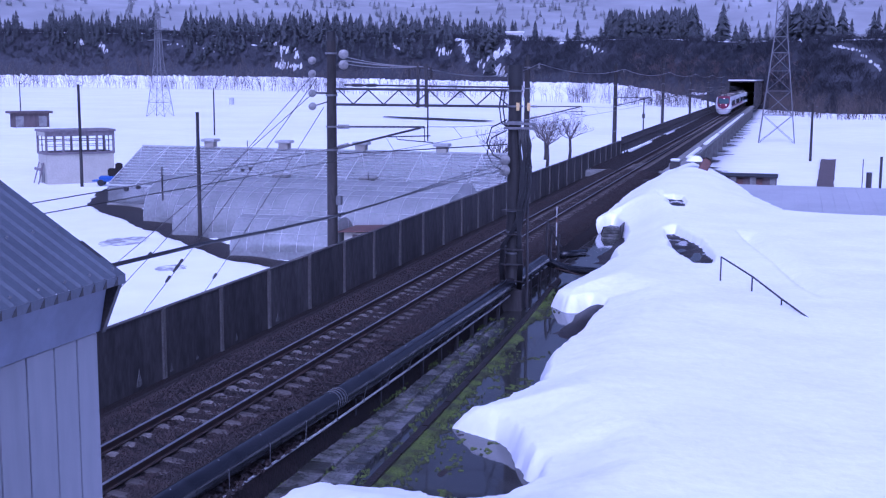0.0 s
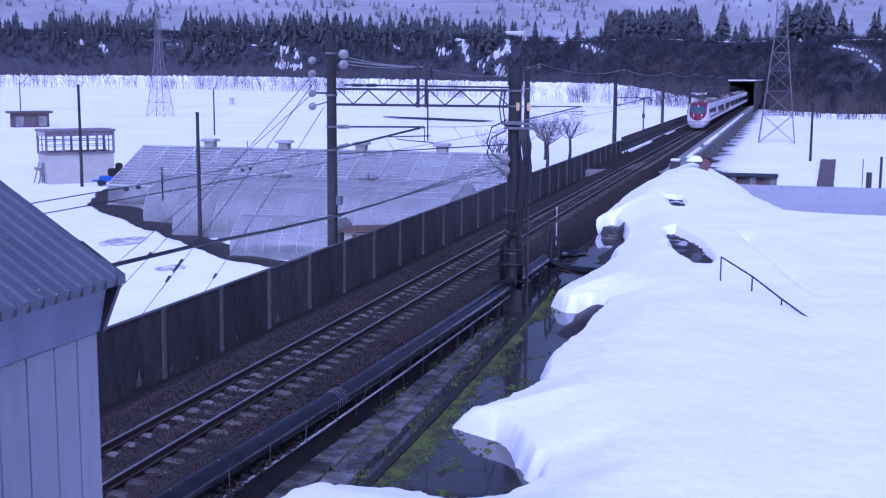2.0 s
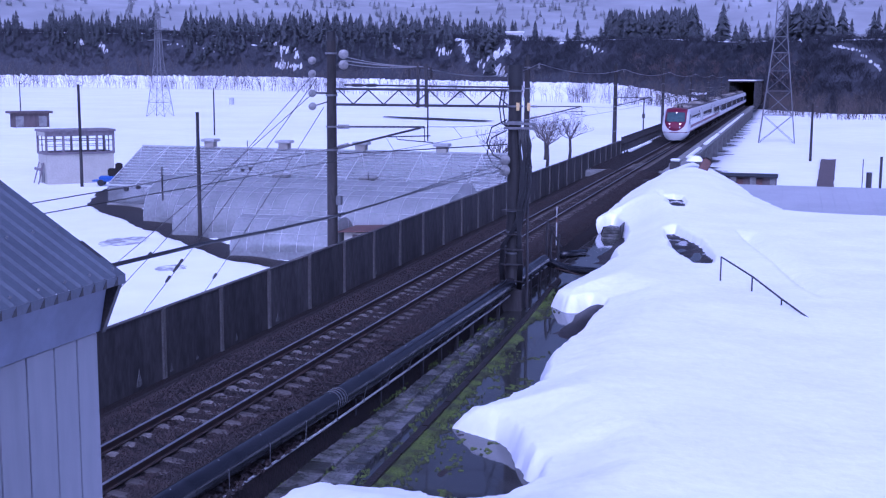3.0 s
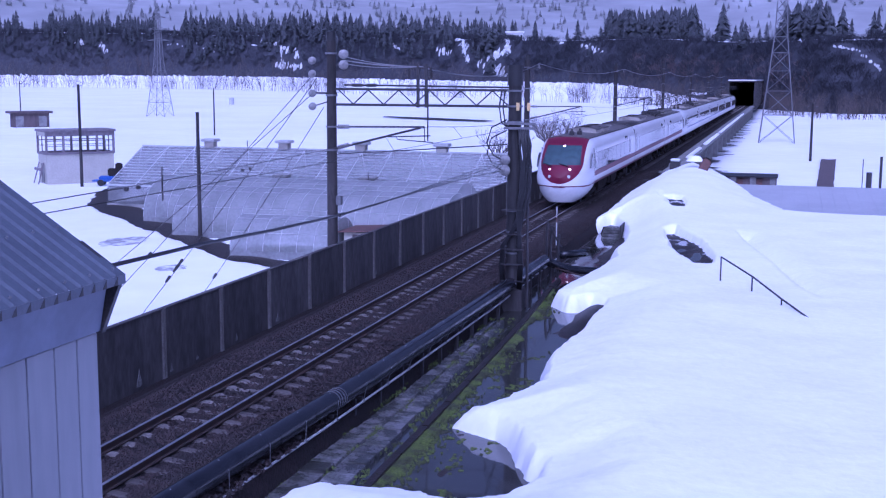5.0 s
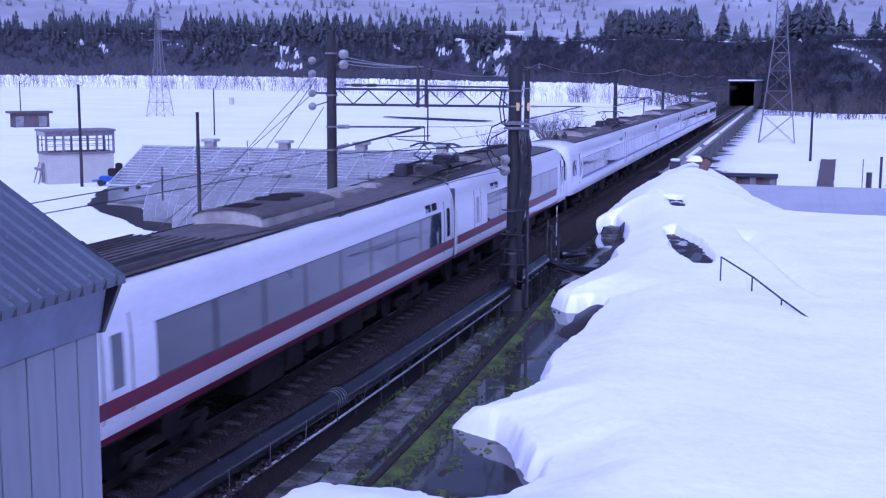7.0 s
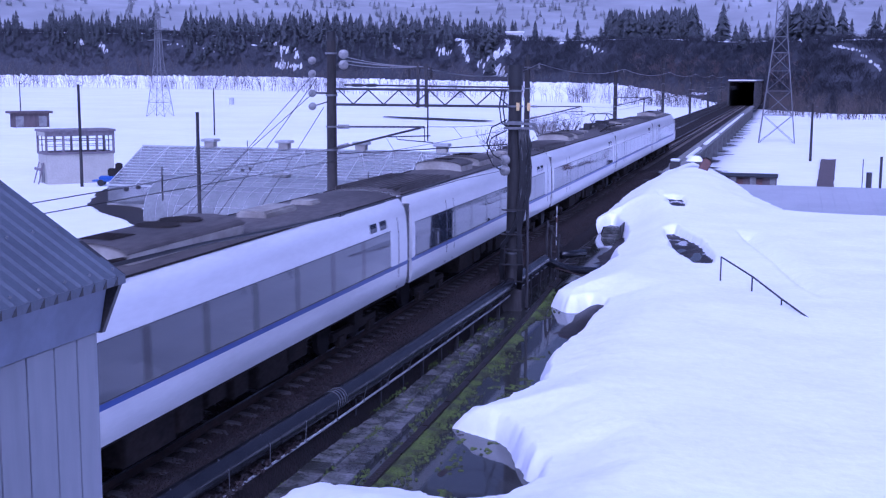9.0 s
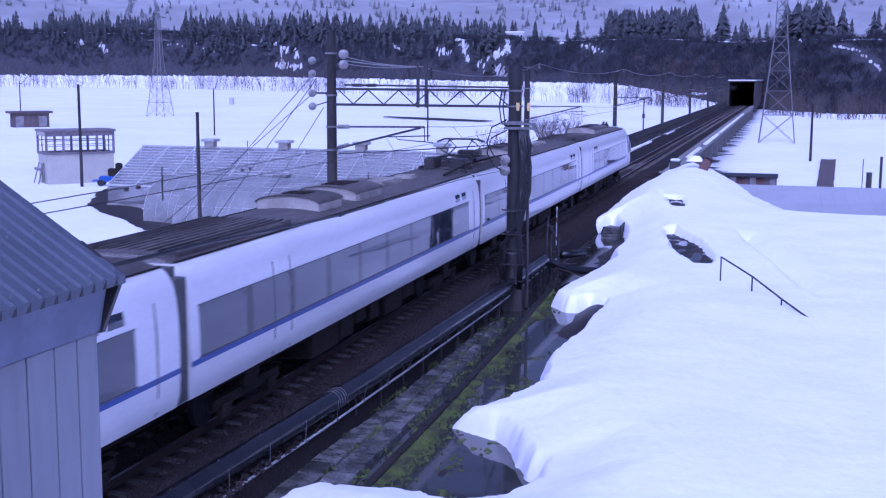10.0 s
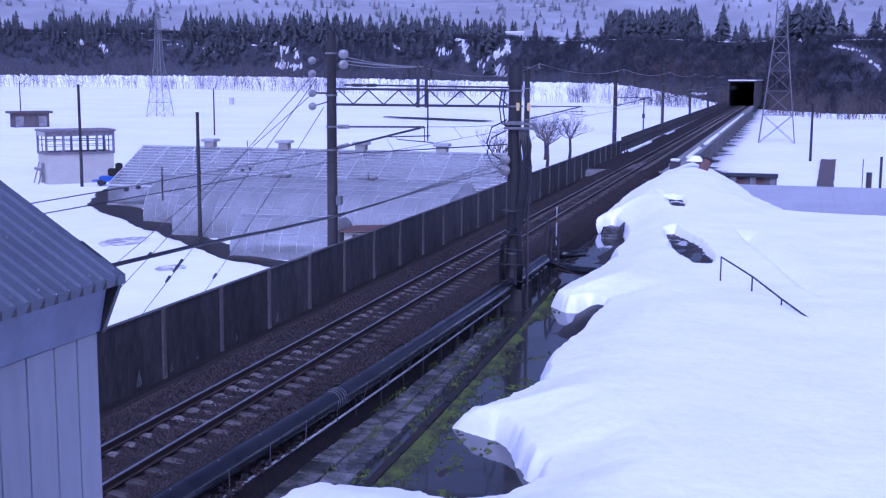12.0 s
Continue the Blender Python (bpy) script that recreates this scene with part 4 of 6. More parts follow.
def build_pipe():
    p = tagged(new("pipeline"), "wet black insulated pipe on short legs beside the track", "pipe")
    ys = [6 + 1.55 * k for k in range(25)]
    for a, b in zip(ys, ys[1:]):
        part("pipe_section", tube(bmesh.new(), [along(PIPE_LINE, a), along(PIPE_LINE, b)], 0.215, n=32, cap=False), PIPE, p, smooth=True)
        part("joint_band", tube(bmesh.new(), [along(PIPE_LINE, b - 0.06), along(PIPE_LINE, b - 0.02)], 0.222, n=32, cap=False), PIPE, p, smooth=True)
        m = along(PIPE_LINE, (a + b) / 2)
        part("leg", boxes((m.x - 0.05, m.x + 0.05, m.y - 0.05, m.y + 0.05, -1.0, m.z - 0.15), (m.x - 0.2, m.x + 0.2, m.y - 0.04, m.y + 0.04, m.z - 0.24, m.z - 0.18)), DARK_STEEL, p)
    for y in (22.6, 22.72, 22.84, 22.95):
        part("clamp", bar(along(PIPE_LINE, y), along(PIPE_LINE, y + 0.03), r=0.225, n=20), GREY_STEEL, p)
    c = tagged(new("conduit"), "thin pale conduit hung beside the black pipe", "pipe")
    line = [(1.75, 6, -0.45), (2.16, 17.4, -0.45), (2.34, 22.0, -0.45), (2.46, 27.0, -0.45), (2.62, 36.0, -0.45), (2.6, 46.3, -0.45)]
    part("tube", bar(*[along(line, y) for y in np.linspace(6, 46.5, 40)], r=0.026, n=8), FRAME, c, smooth=True)
    for y in np.arange(7.0, 43, 1.55):
        q, m = along(line, y), along(PIPE_LINE, y)
        part("hanger", bar(q, (m.x + 0.22, m.y, m.z + 0.05), (m.x + 0.02, m.y, m.z + 0.225), r=0.009, n=5), GREY_STEEL, c)
        part("clip", boxes((q.x - 0.035, q.x + 0.035, q.y - 0.03, q.y + 0.03, q.z - 0.035, q.z + 0.035), bev=0.008), GREY_STEEL, c)
    v = tagged(new("valve_stand"), "dark pipe valve stand with upright handles", "valve")
    for dx, dy, h in ((0.0, 0.0, 1.32), (0.12, 0.25, 1.1), (0.4, 0.3, 0.75)):
        part("post", bar((2.58 + dx, 44 + dy, -1.0), (2.58 + dx, 44 + dy, h * 0.6), (2.62 + dx, 44 + dy, h), r=0.05, n=8), DARK_STEEL, v)
    part("brace", bar((2.58, 44, 1.3), (3.1, 44.4, 0.2), r=0.04), DARK_STEEL, v)
    part("elbow", bar((2.66, 43.3, -0.1), (2.75, 44.0, -0.3), (3.3, 44.6, -0.62), (4.3, 45.2, -0.75), r=0.16, n=16), PIPE, v, smooth=True)
    part("outlet", bar((2.9, 45.4, -0.2), (3.6, 46.6, -0.25), r=0.15, n=16), PIPE, v, smooth=True)
    part("cross_rail", bar((2.6, 44.4, -0.5), (4.9, 42.0, -0.55), r=0.03), RAIL_SIDE, v)


build_pipe()
SLAB_L = [(2.0, 14, -0.85), (2.35, 18.7, -0.85), (2.36, 21.74, -0.85), (2.5, 25.86, -0.85), (2.55, 36.0, -0.85)]
SLAB_R = [(3.65, 14, -0.85), (3.57, 19.45, -0.85), (3.52, 22.5, -0.85), (3.38, 26.93, -0.85), (3.05, 33.4, -0.85), (2.95, 36.0, -0.85)]


def build_slabs():
    pv = tagged(new("pavement"), "wet concrete slab path with moss in its joints", "pavement", kind="structure")
    y = 15.0
    k = 0
    while y < 35.4:
        for c in range(2):
            L, R = along(SLAB_L, y + 0.3), along(SLAB_R, y + 0.3)
            w = (R.x - L.x) / 2
            x0 = L.x + c * w
            z = -0.9 + random.uniform(-0.02, 0.015)
            bm = boxes((x0 + 0.02, x0 + w - 0.02 - random.uniform(0, 0.04), y + 0.015 + 0.12 * c, y + 0.575 + 0.12 * c, z - 0.1, z + 0.05), bev=0.012)
            for v in bm.verts:
                v.co.z += random.uniform(-0.006, 0.006)
            part("slab", bm, WET_CONCRETE, pv)
            k += 1
        y += 0.6
    kerb = [(3.95, 12, -0.86), (3.89, 19.78, -0.86), (3.83, 23.9, -0.86), (3.67, 29.5, -0.86), (3.48, 36.1, -0.86), (3.17, 41.95, -0.86), (3.1, 44, -0.86)]
    y = 12.0
    while y < 43:
        a, b = along(kerb, y), along(kerb, y + 1.96)
        bm = bmesh.new()
        z = random.uniform(-0.02, 0.02)
        f = [bm.verts.new(c) for c in ((a.x - 0.09, a.y, -1.05), (a.x + 0.09, a.y, -1.05), (b.x + 0.09, b.y, -1.05), (b.x - 0.09, b.y, -1.05),
                                       (a.x - 0.08, a.y, -0.86 + z), (a.x + 0.08, a.y, -0.86 + z), (b.x + 0.08, b.y, -0.87 - z), (b.x - 0.08, b.y, -0.87 - z))]
        for q in ((3, 2, 1, 0), (4, 5, 6, 7), (0, 1, 5, 4), (1, 2, 6, 5), (2, 3, 7, 6), (3, 0, 4, 7)):
            bm.faces.new([f[i] for i in q])
        part("kerb_beam", bm, MUD, pv)
        y += 2.0
    # moss pads along the kerb, in the joints and in the pool
    rng = random.Random(7)
    V, F = [], []

    def pad(x, y, r, h, z):
        k, n = len(V), 8
        V.append((x, y, z + h))
        for q in range(n):
            rr = r * rng.uniform(0.6, 1.25)
            V.append((x + rr * 0.55 * math.cos(q / n * 6.283), y + rr * 0.55 * math.sin(q / n * 6.283), z + h * 0.8))
        for q in range(n):
            rr = r * rng.uniform(0.75, 1.2)
            V.append((x + rr * math.cos(q / n * 6.283), y + rr * math.sin(q / n * 6.283), z - 0.02))
        for q in range(n):
            a, b = k + 1 + q, k + 1 + (q + 1) % n
            F.append((k, a, b))
            F.append((a, a + n, b + n, b))

    for _ in range(5200):
        y = rng.uniform(14, 42)
        c = along(kerb, y)
        spread = abs(rng.gauss(0, 0.26)) + 0.05
        if hump(1, y, 0.35, 2) + 0.25 < rng.random() * 0.8:
            continue
        pad(c.x + spread, y, rng.uniform(0.01, 0.05), rng.uniform(0.012, 0.045), -0.955)
    for _ in range(2200):
        y = rng.uniform(15, 36)
        L, R = along(SLAB_L, y), along(SLAB_R, y)
        x = rng.choice((L.x - 0.08, (L.x + R.x) / 2, R.x + 0.12)) + rng.gauss(0, 0.07)
        if hump(x, y, 1.1, 5) < -0.05:
            continue
        pad(x, y, rng.uniform(0.01, 0.035), rng.uniform(0.01, 0.025), -0.862)
    for _ in range(60):
        y = rng.uniform(19.5, 34)
        x = along(kerb, y).x + rng.uniform(0.3, 1.7)
        for _ in range(rng.randint(1, 9)):
            pad(x + rng.gauss(0, 0.07), y + rng.gauss(0, 0.1), rng.uniform(0.02, 0.1), 0.015, -0.962)
    # the closed carpet between kerb and water, ragged on the water's side
    ny, nx = 420, 14
    k = len(V)
    for i in range(ny):
        y = 13 + 29 * i / (ny - 1)
        w = max(0.04, 0.2 + 0.2 * hump(2, y, 0.5, 3) + 0.2 * hump(5, y, 1.9, 6) + 0.12 * hump(1, y, 5.1, 2)) * (1.0 if y < 38 else 0.5)
        for j in range(nx):
            x = along(kerb, y).x + 0.06 + w * j / (nx - 1)
            V.append((x, y, -0.945 + 0.03 * (1 - (j / (nx - 1)) ** 3) + 0.03 * hump(x * 3, y, 3.3, 1) + 0.02 * hump(x, y, 9.0, 4) - (0.05 if j == nx - 1 else 0)))
    F += [(k + i * nx + j, k + i * nx + j + 1, k + (i + 1) * nx + j + 1, k + (i + 1) * nx + j) for i in range(ny - 1) for j in range(nx - 1)]
    me = bpy.data.meshes.new("moss")
    me.from_pydata(V, [], F)
    me.materials.append(MOSS)
    me.polygons.foreach_set("use_smooth", [True] * len(me.polygons))
    tagged(new("moss", me), "yellow-green moss tufts along the kerb and pool", "moss", kind="stuff")


build_slabs()


# ---- poles, gantry and wires ----
def insulator(bm, at, direction, n=4, r=0.09, step=0.07):
    d = Vector(direction).normalized()
    at = Vector(at)
    tube(bm, [at, at + d * (n * step + 0.04)], 0.03, n=8)
    for k in range(n):
        c = at + d * (0.04 + k * step)
        tube(bm, [c, c + d * 0.02, c + d * 0.045], r, r * 0.45, n=12)
    return bm


def cantilever(pole, z=0.0):
    """Bracket towards the track; the pole stands at the origin, the track lies to +x."""
    part("top_tube", bar((0.15, 0, 4.97 + z), (3.3, 0, 5.01 + z), r=0.03), DARK_STEEL, pole)
    part("strut", bar((0.15, 0, 4.22 + z), (3.15, 0, 4.98 + z), r=0.035), DARK_STEEL, pole)
    part("registration_tube", bar((2.0, 0, 4.66 + z), (3.5, 0, 4.72 + z), r=0.02), DARK_STEEL, pole)
    part("steady_arm", bar((2.3, 0, 4.68 + z), (2.35, 0, 4.58 + z), (3.6, 0, 4.5 + z), r=0.016), DARK_STEEL, pole)
    part("drop_bracket", bar((3.3, 0, 5.0 + z), (3.3, 0, 4.52 + z), r=0.015), DARK_STEEL, pole)
    for zz, sl in ((4.97, 0.01), (4.26, 0.25)):
        bm = insulator(bmesh.new(), (0.2, 0, zz + z), (1, 0, sl), 6, 0.085, 0.07)
        part("insulator", bm, PORCELAIN, pole)


def steel_bands(pole, r, zs):
    for z in zs:
        part("band", bar((0, 0, z), (0, 0, z + 0.06), r=r, n=16), GREY_STEEL, pole)


def build_line_pole(y, top, main=False):
    pole = thing("catenary_pole", -3.75, y, 0, "tall weathered concrete catenary pole with a bracket" + (" and gantry beam" if main else ""), "pole", "catenary poles along the track")
    part("shaft", bar((0, 0, -3.6 if y < 92 else -0.4), (0, 0, top - 0.3), r=0.2, r1=0.155, n=20), POLE, pole, smooth=False)
    part("cap", bar((0, 0, top - 0.3), (0, 0, top), r=0.165, r1=0.16, n=20), RUBBER, pole)
    steel_bands(pole, 0.205, (1.9, 4.15, 4.94, 6.0, top - 0.75))
    cantilever(pole)
    if not main:
        part("feeder_arm", bar((0, 0, 7.2), (0.75, 0, 7.25), r=0.03), DARK_STEEL, pole)
        part("insulator", insulator(bmesh.new(), (0.7, 0, 7.2), (0, 0, 1), 4, 0.08, 0.06), PORCELAIN, pole)
    return pole


POLES = (38.0, 69.9, 108.2, 151.7, 196.0, 242.0, 290.0)
main_pole = build_line_pole(38.0, 8.15, True)
part("signal_box", boxes((0.16, 0.34, -0.12, 0.12, 2.3, 2.62), bev=0.02), GREY_STEEL, main_pole)
for zz in (7.2, 6.76, 6.1, 5.66):
    part("insulator", insulator(bmesh.new(), (-0.68, 0.0, zz), (0.2, -1, -0.1), 3, 0.13, 0.06), PORCELAIN, main_pole)
for zz in (7.4, 7.05):
    part("insulator", insulator(bmesh.new(), (0.42, 0.0, zz), (0.6, -1, 0), 3, 0.16, 0.06), PORCELAIN, main_pole)
    part("arm", bar((0.0, 0, zz), (0.45, 0, zz), r=0.03), DARK_STEEL, main_pole)
part("arm", bar((-0.75, 0, 6.1), (0.2, 0, 6.1), r=0.035), DARK_STEEL, main_pole)
part("arm", bar((-0.65, 0, 5.66), (0.0, 0, 5.85), r=0.02), DARK_STEEL, main_pole)
for y in POLES[1:]:
    build_line_pole(y, 8.0 if y < 140 else 8.6 if y < 160 else 7.8)


def build_gantry():
    g = tagged(new("gantry_beam"), "slim steel lattice beam spanning the track between poles", "gantry")
    for z in (6.24, 5.72):
        part("chord", boxes((-3.6, 2.45, 37.9, 38.1, z - 0.04, z + 0.04)), DARK_STEEL, g)
    n = 11
    for k in range(n):
        x0, x1 = -3.5 + 5.9 * k / n, -3.5 + 5.9 * (k + 1) / n
        za, zb = (5.74, 6.22) if k % 2 else (6.22, 5.74)
        part("lattice_bar", bar((x0, 38, za), (x1, 38, zb), r=0.022, n=6), DARK_STEEL, g)
    for x in (-0.68, -0.40):
        part("upright", boxes((x - 0.035, x + 0.035, 37.93, 38.07, 5.65, 7.08)), DARK_STEEL, g)
    part("cross_arm", bar((-1.05, 38, 6.95), (-0.4, 38, 6.95), r=0.03), DARK_STEEL, g)
    part("drop_tube", bar((-0.34, 38, 6.2), (-0.34, 38, 4.55), r=0.025), DARK_STEEL, g)
    for x, z in ((-1.0, 6.6), (-0.23, 6.62)):
        part("insulator", insulator(bmesh.new(), (x, 38, z), (0, 0, 1), 4, 0.09, 0.08), DARK_STEEL, g)
    part("support_wire", bar((-3.4, 38.3, 6.38), (2.4, 38.3, 6.33), r=0.03), DARK_STEEL, g)
    for x in (-3.1, -2.6):
        part("turnbuckle", bar((x, 38.3, 6.37), (x + 0.35, 38.3, 6.37), r=0.06), DARK_STEEL, g)


build_gantry()


WET_POLE = material("wet_pole", (0.02, 0.019, 0.02), 0.6, spot=(0.04, 0.036, 0.036), scale=3, amount=0.7, grain=16, stretch=(1, 1, 0.2), spec=0.3)


def build_near_pole():
    p = thing("cable_pole", 2.62, 38, 0, "dark wet concrete pole carrying a thick bundle of black cables", "pole")
    part("shaft", bar((0, 0, -0.9), (0, 0, 6.4), r=0.24, r1=0.21, n=24), WET_POLE, p)
    part("cap", bar((0, 0, 6.4), (0, 0, 7.05), r=0.25, n=24), RUBBER, p)
    part("footing", boxes((-0.42, 0.38, -0.4, 0.4, -1.05, -0.25), bev=0.04), POLE, p)
    steel_bands(p, 0.26, (0.9, 1.6, 2.3, 5.0, 5.2, 5.7, 6.2))
    for z in (5.03, 5.18):
        part("bracket_bar", boxes((-0.3, 0.75, -0.32, -0.26, z - 0.04, z + 0.04)), GREY_STEEL, p)
    for x in (0.16, 0.52):
        part("tag", boxes((x - 0.05, x + 0.05, -0.31, -0.28, 5.6, 5.85)), YELLOW, p)
    part("conduit", bar((0.5, -0.05, -0.9), (0.48, -0.05, 2.0), (0.45, -0.05, 5.2), r=0.05), DARK_STEEL, p)
    rng = random.Random(3)
    for k in range(13):
        x0 = 0.22 + 0.065 * (k % 5)
        side = -1 if k % 3 == 0 else 1
        x1 = side * (0.2 + 0.035 * (k % 4))
        pts = [(x0, -0.3, 5.0), (x0 + rng.uniform(-0.02, 0.16), -0.3, 4.5), (x0 + rng.uniform(-0.05, 0.22), -0.3, 3.8), (x0 + 0.2 * rng.random() - 0.04, -0.28, 3.0), (x0 * 0.8, -0.3, 2.1),
               (x1 * 1.1, -0.3, 1.2), (x1 * 1.25, -0.28, 0.5), (x1 * 1.1, -0.28, -0.3)]
        part("cable", bar(*pts, r=0.03, n=8), RUBBER, p, smooth=True)
    for z in (0.0, 0.55, 1.05, 1.55, 2.35):
        part("cable_clamp", boxes((-0.32, 0.42, -0.36, -0.3, z, z + 0.04)), DARK_STEEL, p)
    for k, z in enumerate((4.0, 3.66)):
        part("insulator", insulator(bmesh.new(), (-0.2, -0.25, z), (-0.35, -1, 0), 3, 0.17, 0.06), PORCELAIN, p)
        part("loop_cable", bar((-0.3, -0.4, z), (-0.62, -0.35, z + 0.15), (-0.85, -0.3, z + 0.55), (-0.7, -0.3, z + 1.05), (-0.2, -0.3, z + 1.3), r=0.022, n=8), RUBBER, p, smooth=True)
    for dx in (0.0, 0.12):
        part("jumper", bar((-0.45 + dx, 0, 6.25), (-0.5 + dx, -0.1, 5.7), (-0.4 + dx, -0.2, 5.2), (-0.1, -0.25, 5.0), r=0.025, n=8), RUBBER, p, smooth=True)


build_near_pole()


def build_wires():
    w = tagged(new("catenary_wire"), "messenger and contact wires with droppers over the track", "wire")
    stops = (-8.0, 38.0, 69.9, 108.2, 151.7, 196.0, 242.0, 290.0, 330.0)
    for a, b in zip(stops, stops[1:]):
        xa, xb = -0.35 if a != -8 else 0.1, -0.3
        part("messenger", tube(bmesh.new(), sag((xa, a, 5.02), (xb, b, 5.02), 0.35), 0.009, n=5), DARK_STEEL, w)
        part("contact_wire", bar((0.0, a, 4.5), (0.0, b, 4.5), r=0.009, n=5), DARK_STEEL, w)
        n = 5
        for k in range(n):
            t = (k + 0.5) / n
            part("dropper", bar((xa * (1 - t) + xb * t, a + t * (b - a), 5.02 - 1.4 * t * (1 - t)), (0, a + t * (b - a), 4.5), r=0.006, n=4), DARK_STEEL, w)
    for y in (18.6, 19.0, 23.3, 23.7):
        part("wire_clamp", boxes((-0.1, -0.05, y - 0.04, y + 0.04, 4.62, 4.68)), DARK_STEEL, w)
    f = tagged(new("feeder_wire"), "pale feeder wire sagging between the pole tops", "wire")
    pts = [(-3.3, 38, 7.2), (-0.6, 38.1, 6.98), (-3.05, 69.9, 7.5), (-3.05, 108.2, 7.5), (-3.05, 151.7, 7.5), (-3.05, 196, 7.5), (-3.05, 242, 7.5), (-3.05, 290, 7.5)]
    for a, b in zip(pts, pts[1:]):
        part("span", tube(bmesh.new(), sag(a, b, 0.5 if b[1] - a[1] > 20 else 0.05), 0.022, n=5), GREY_STEEL, f)
    for dz in (-0.12, 0.12):
        part("span", tube(bmesh.new(), sag((-3.2, 37.8, 7.2 + dz), (-0.6, 38, 7.0), 0.08), 0.014, n=5), GREY_STEEL, f)
    part("pull_off", bar((-3.5, 38, 4.05), (-0.4, 36, 4.35), (2.4, 37.8, 4.5), r=0.02, n=6), DARK_STEEL, f)

    g = tagged(new("stay_wire"), "thin stay wires running down to the field with strain insulators", "wire")
    for a, b, at in (((-4.4, 37.8, 6.05), (-18.6, 43.2, -3.5), ()), ((-4.2, 37.8, 6.6), (-15.0, 44.3, -3.5), (0.72, 0.75, 0.8)), ((-4.0, 37.9, 5.62), (-14.9, 49.8, -3.5), (0.86,)), ((-4.3, 37.8, 6.75), (-17.1, 44.2, -3.5), (0.7, 0.93))):
        a, b = Vector(a), Vector(b)
        part("stay", tube(bmesh.new(), sag(a, b, 0.1), 0.013, n=5), DARK_STEEL, g)
        for t in at:
            c, d = a.lerp(b, t), a.lerp(b, t + 0.025)
            part("strain_insulator", bar(c, c.lerp(d, 0.5), d, r=0.07, r1=0.05, n=8), DARK_STEEL, g)
    c = tagged(new("service_cable"), "thick black service cable from the hut to the pole", "cable")
    main = [(6.04, 8.1, 5.16), (5.78, 10.19, 5.05), (5.5, 12.37, 4.9), (5.1, 15.57, 4.71), (4.7, 18.71, 4.58)]
    part("cable", bar(*main, r=0.018, n=8), RUBBER, c, smooth=True)
    part("cable_joint", bar(main[-2], Vector(main[-2]).lerp(Vector(main[-1]), 0.08), r=0.028, n=8), RUBBER, c)
    for k, (x, z) in enumerate(((2.32, 4.0), (2.32, 3.86), (2.32, 3.66))):
        part("wire", bar(main[-1], (3.5, 28.1, 4.22 + 0.05 * (1 - k)), (x, 37.6, z), r=0.009, n=6), RUBBER, c)


build_wires()


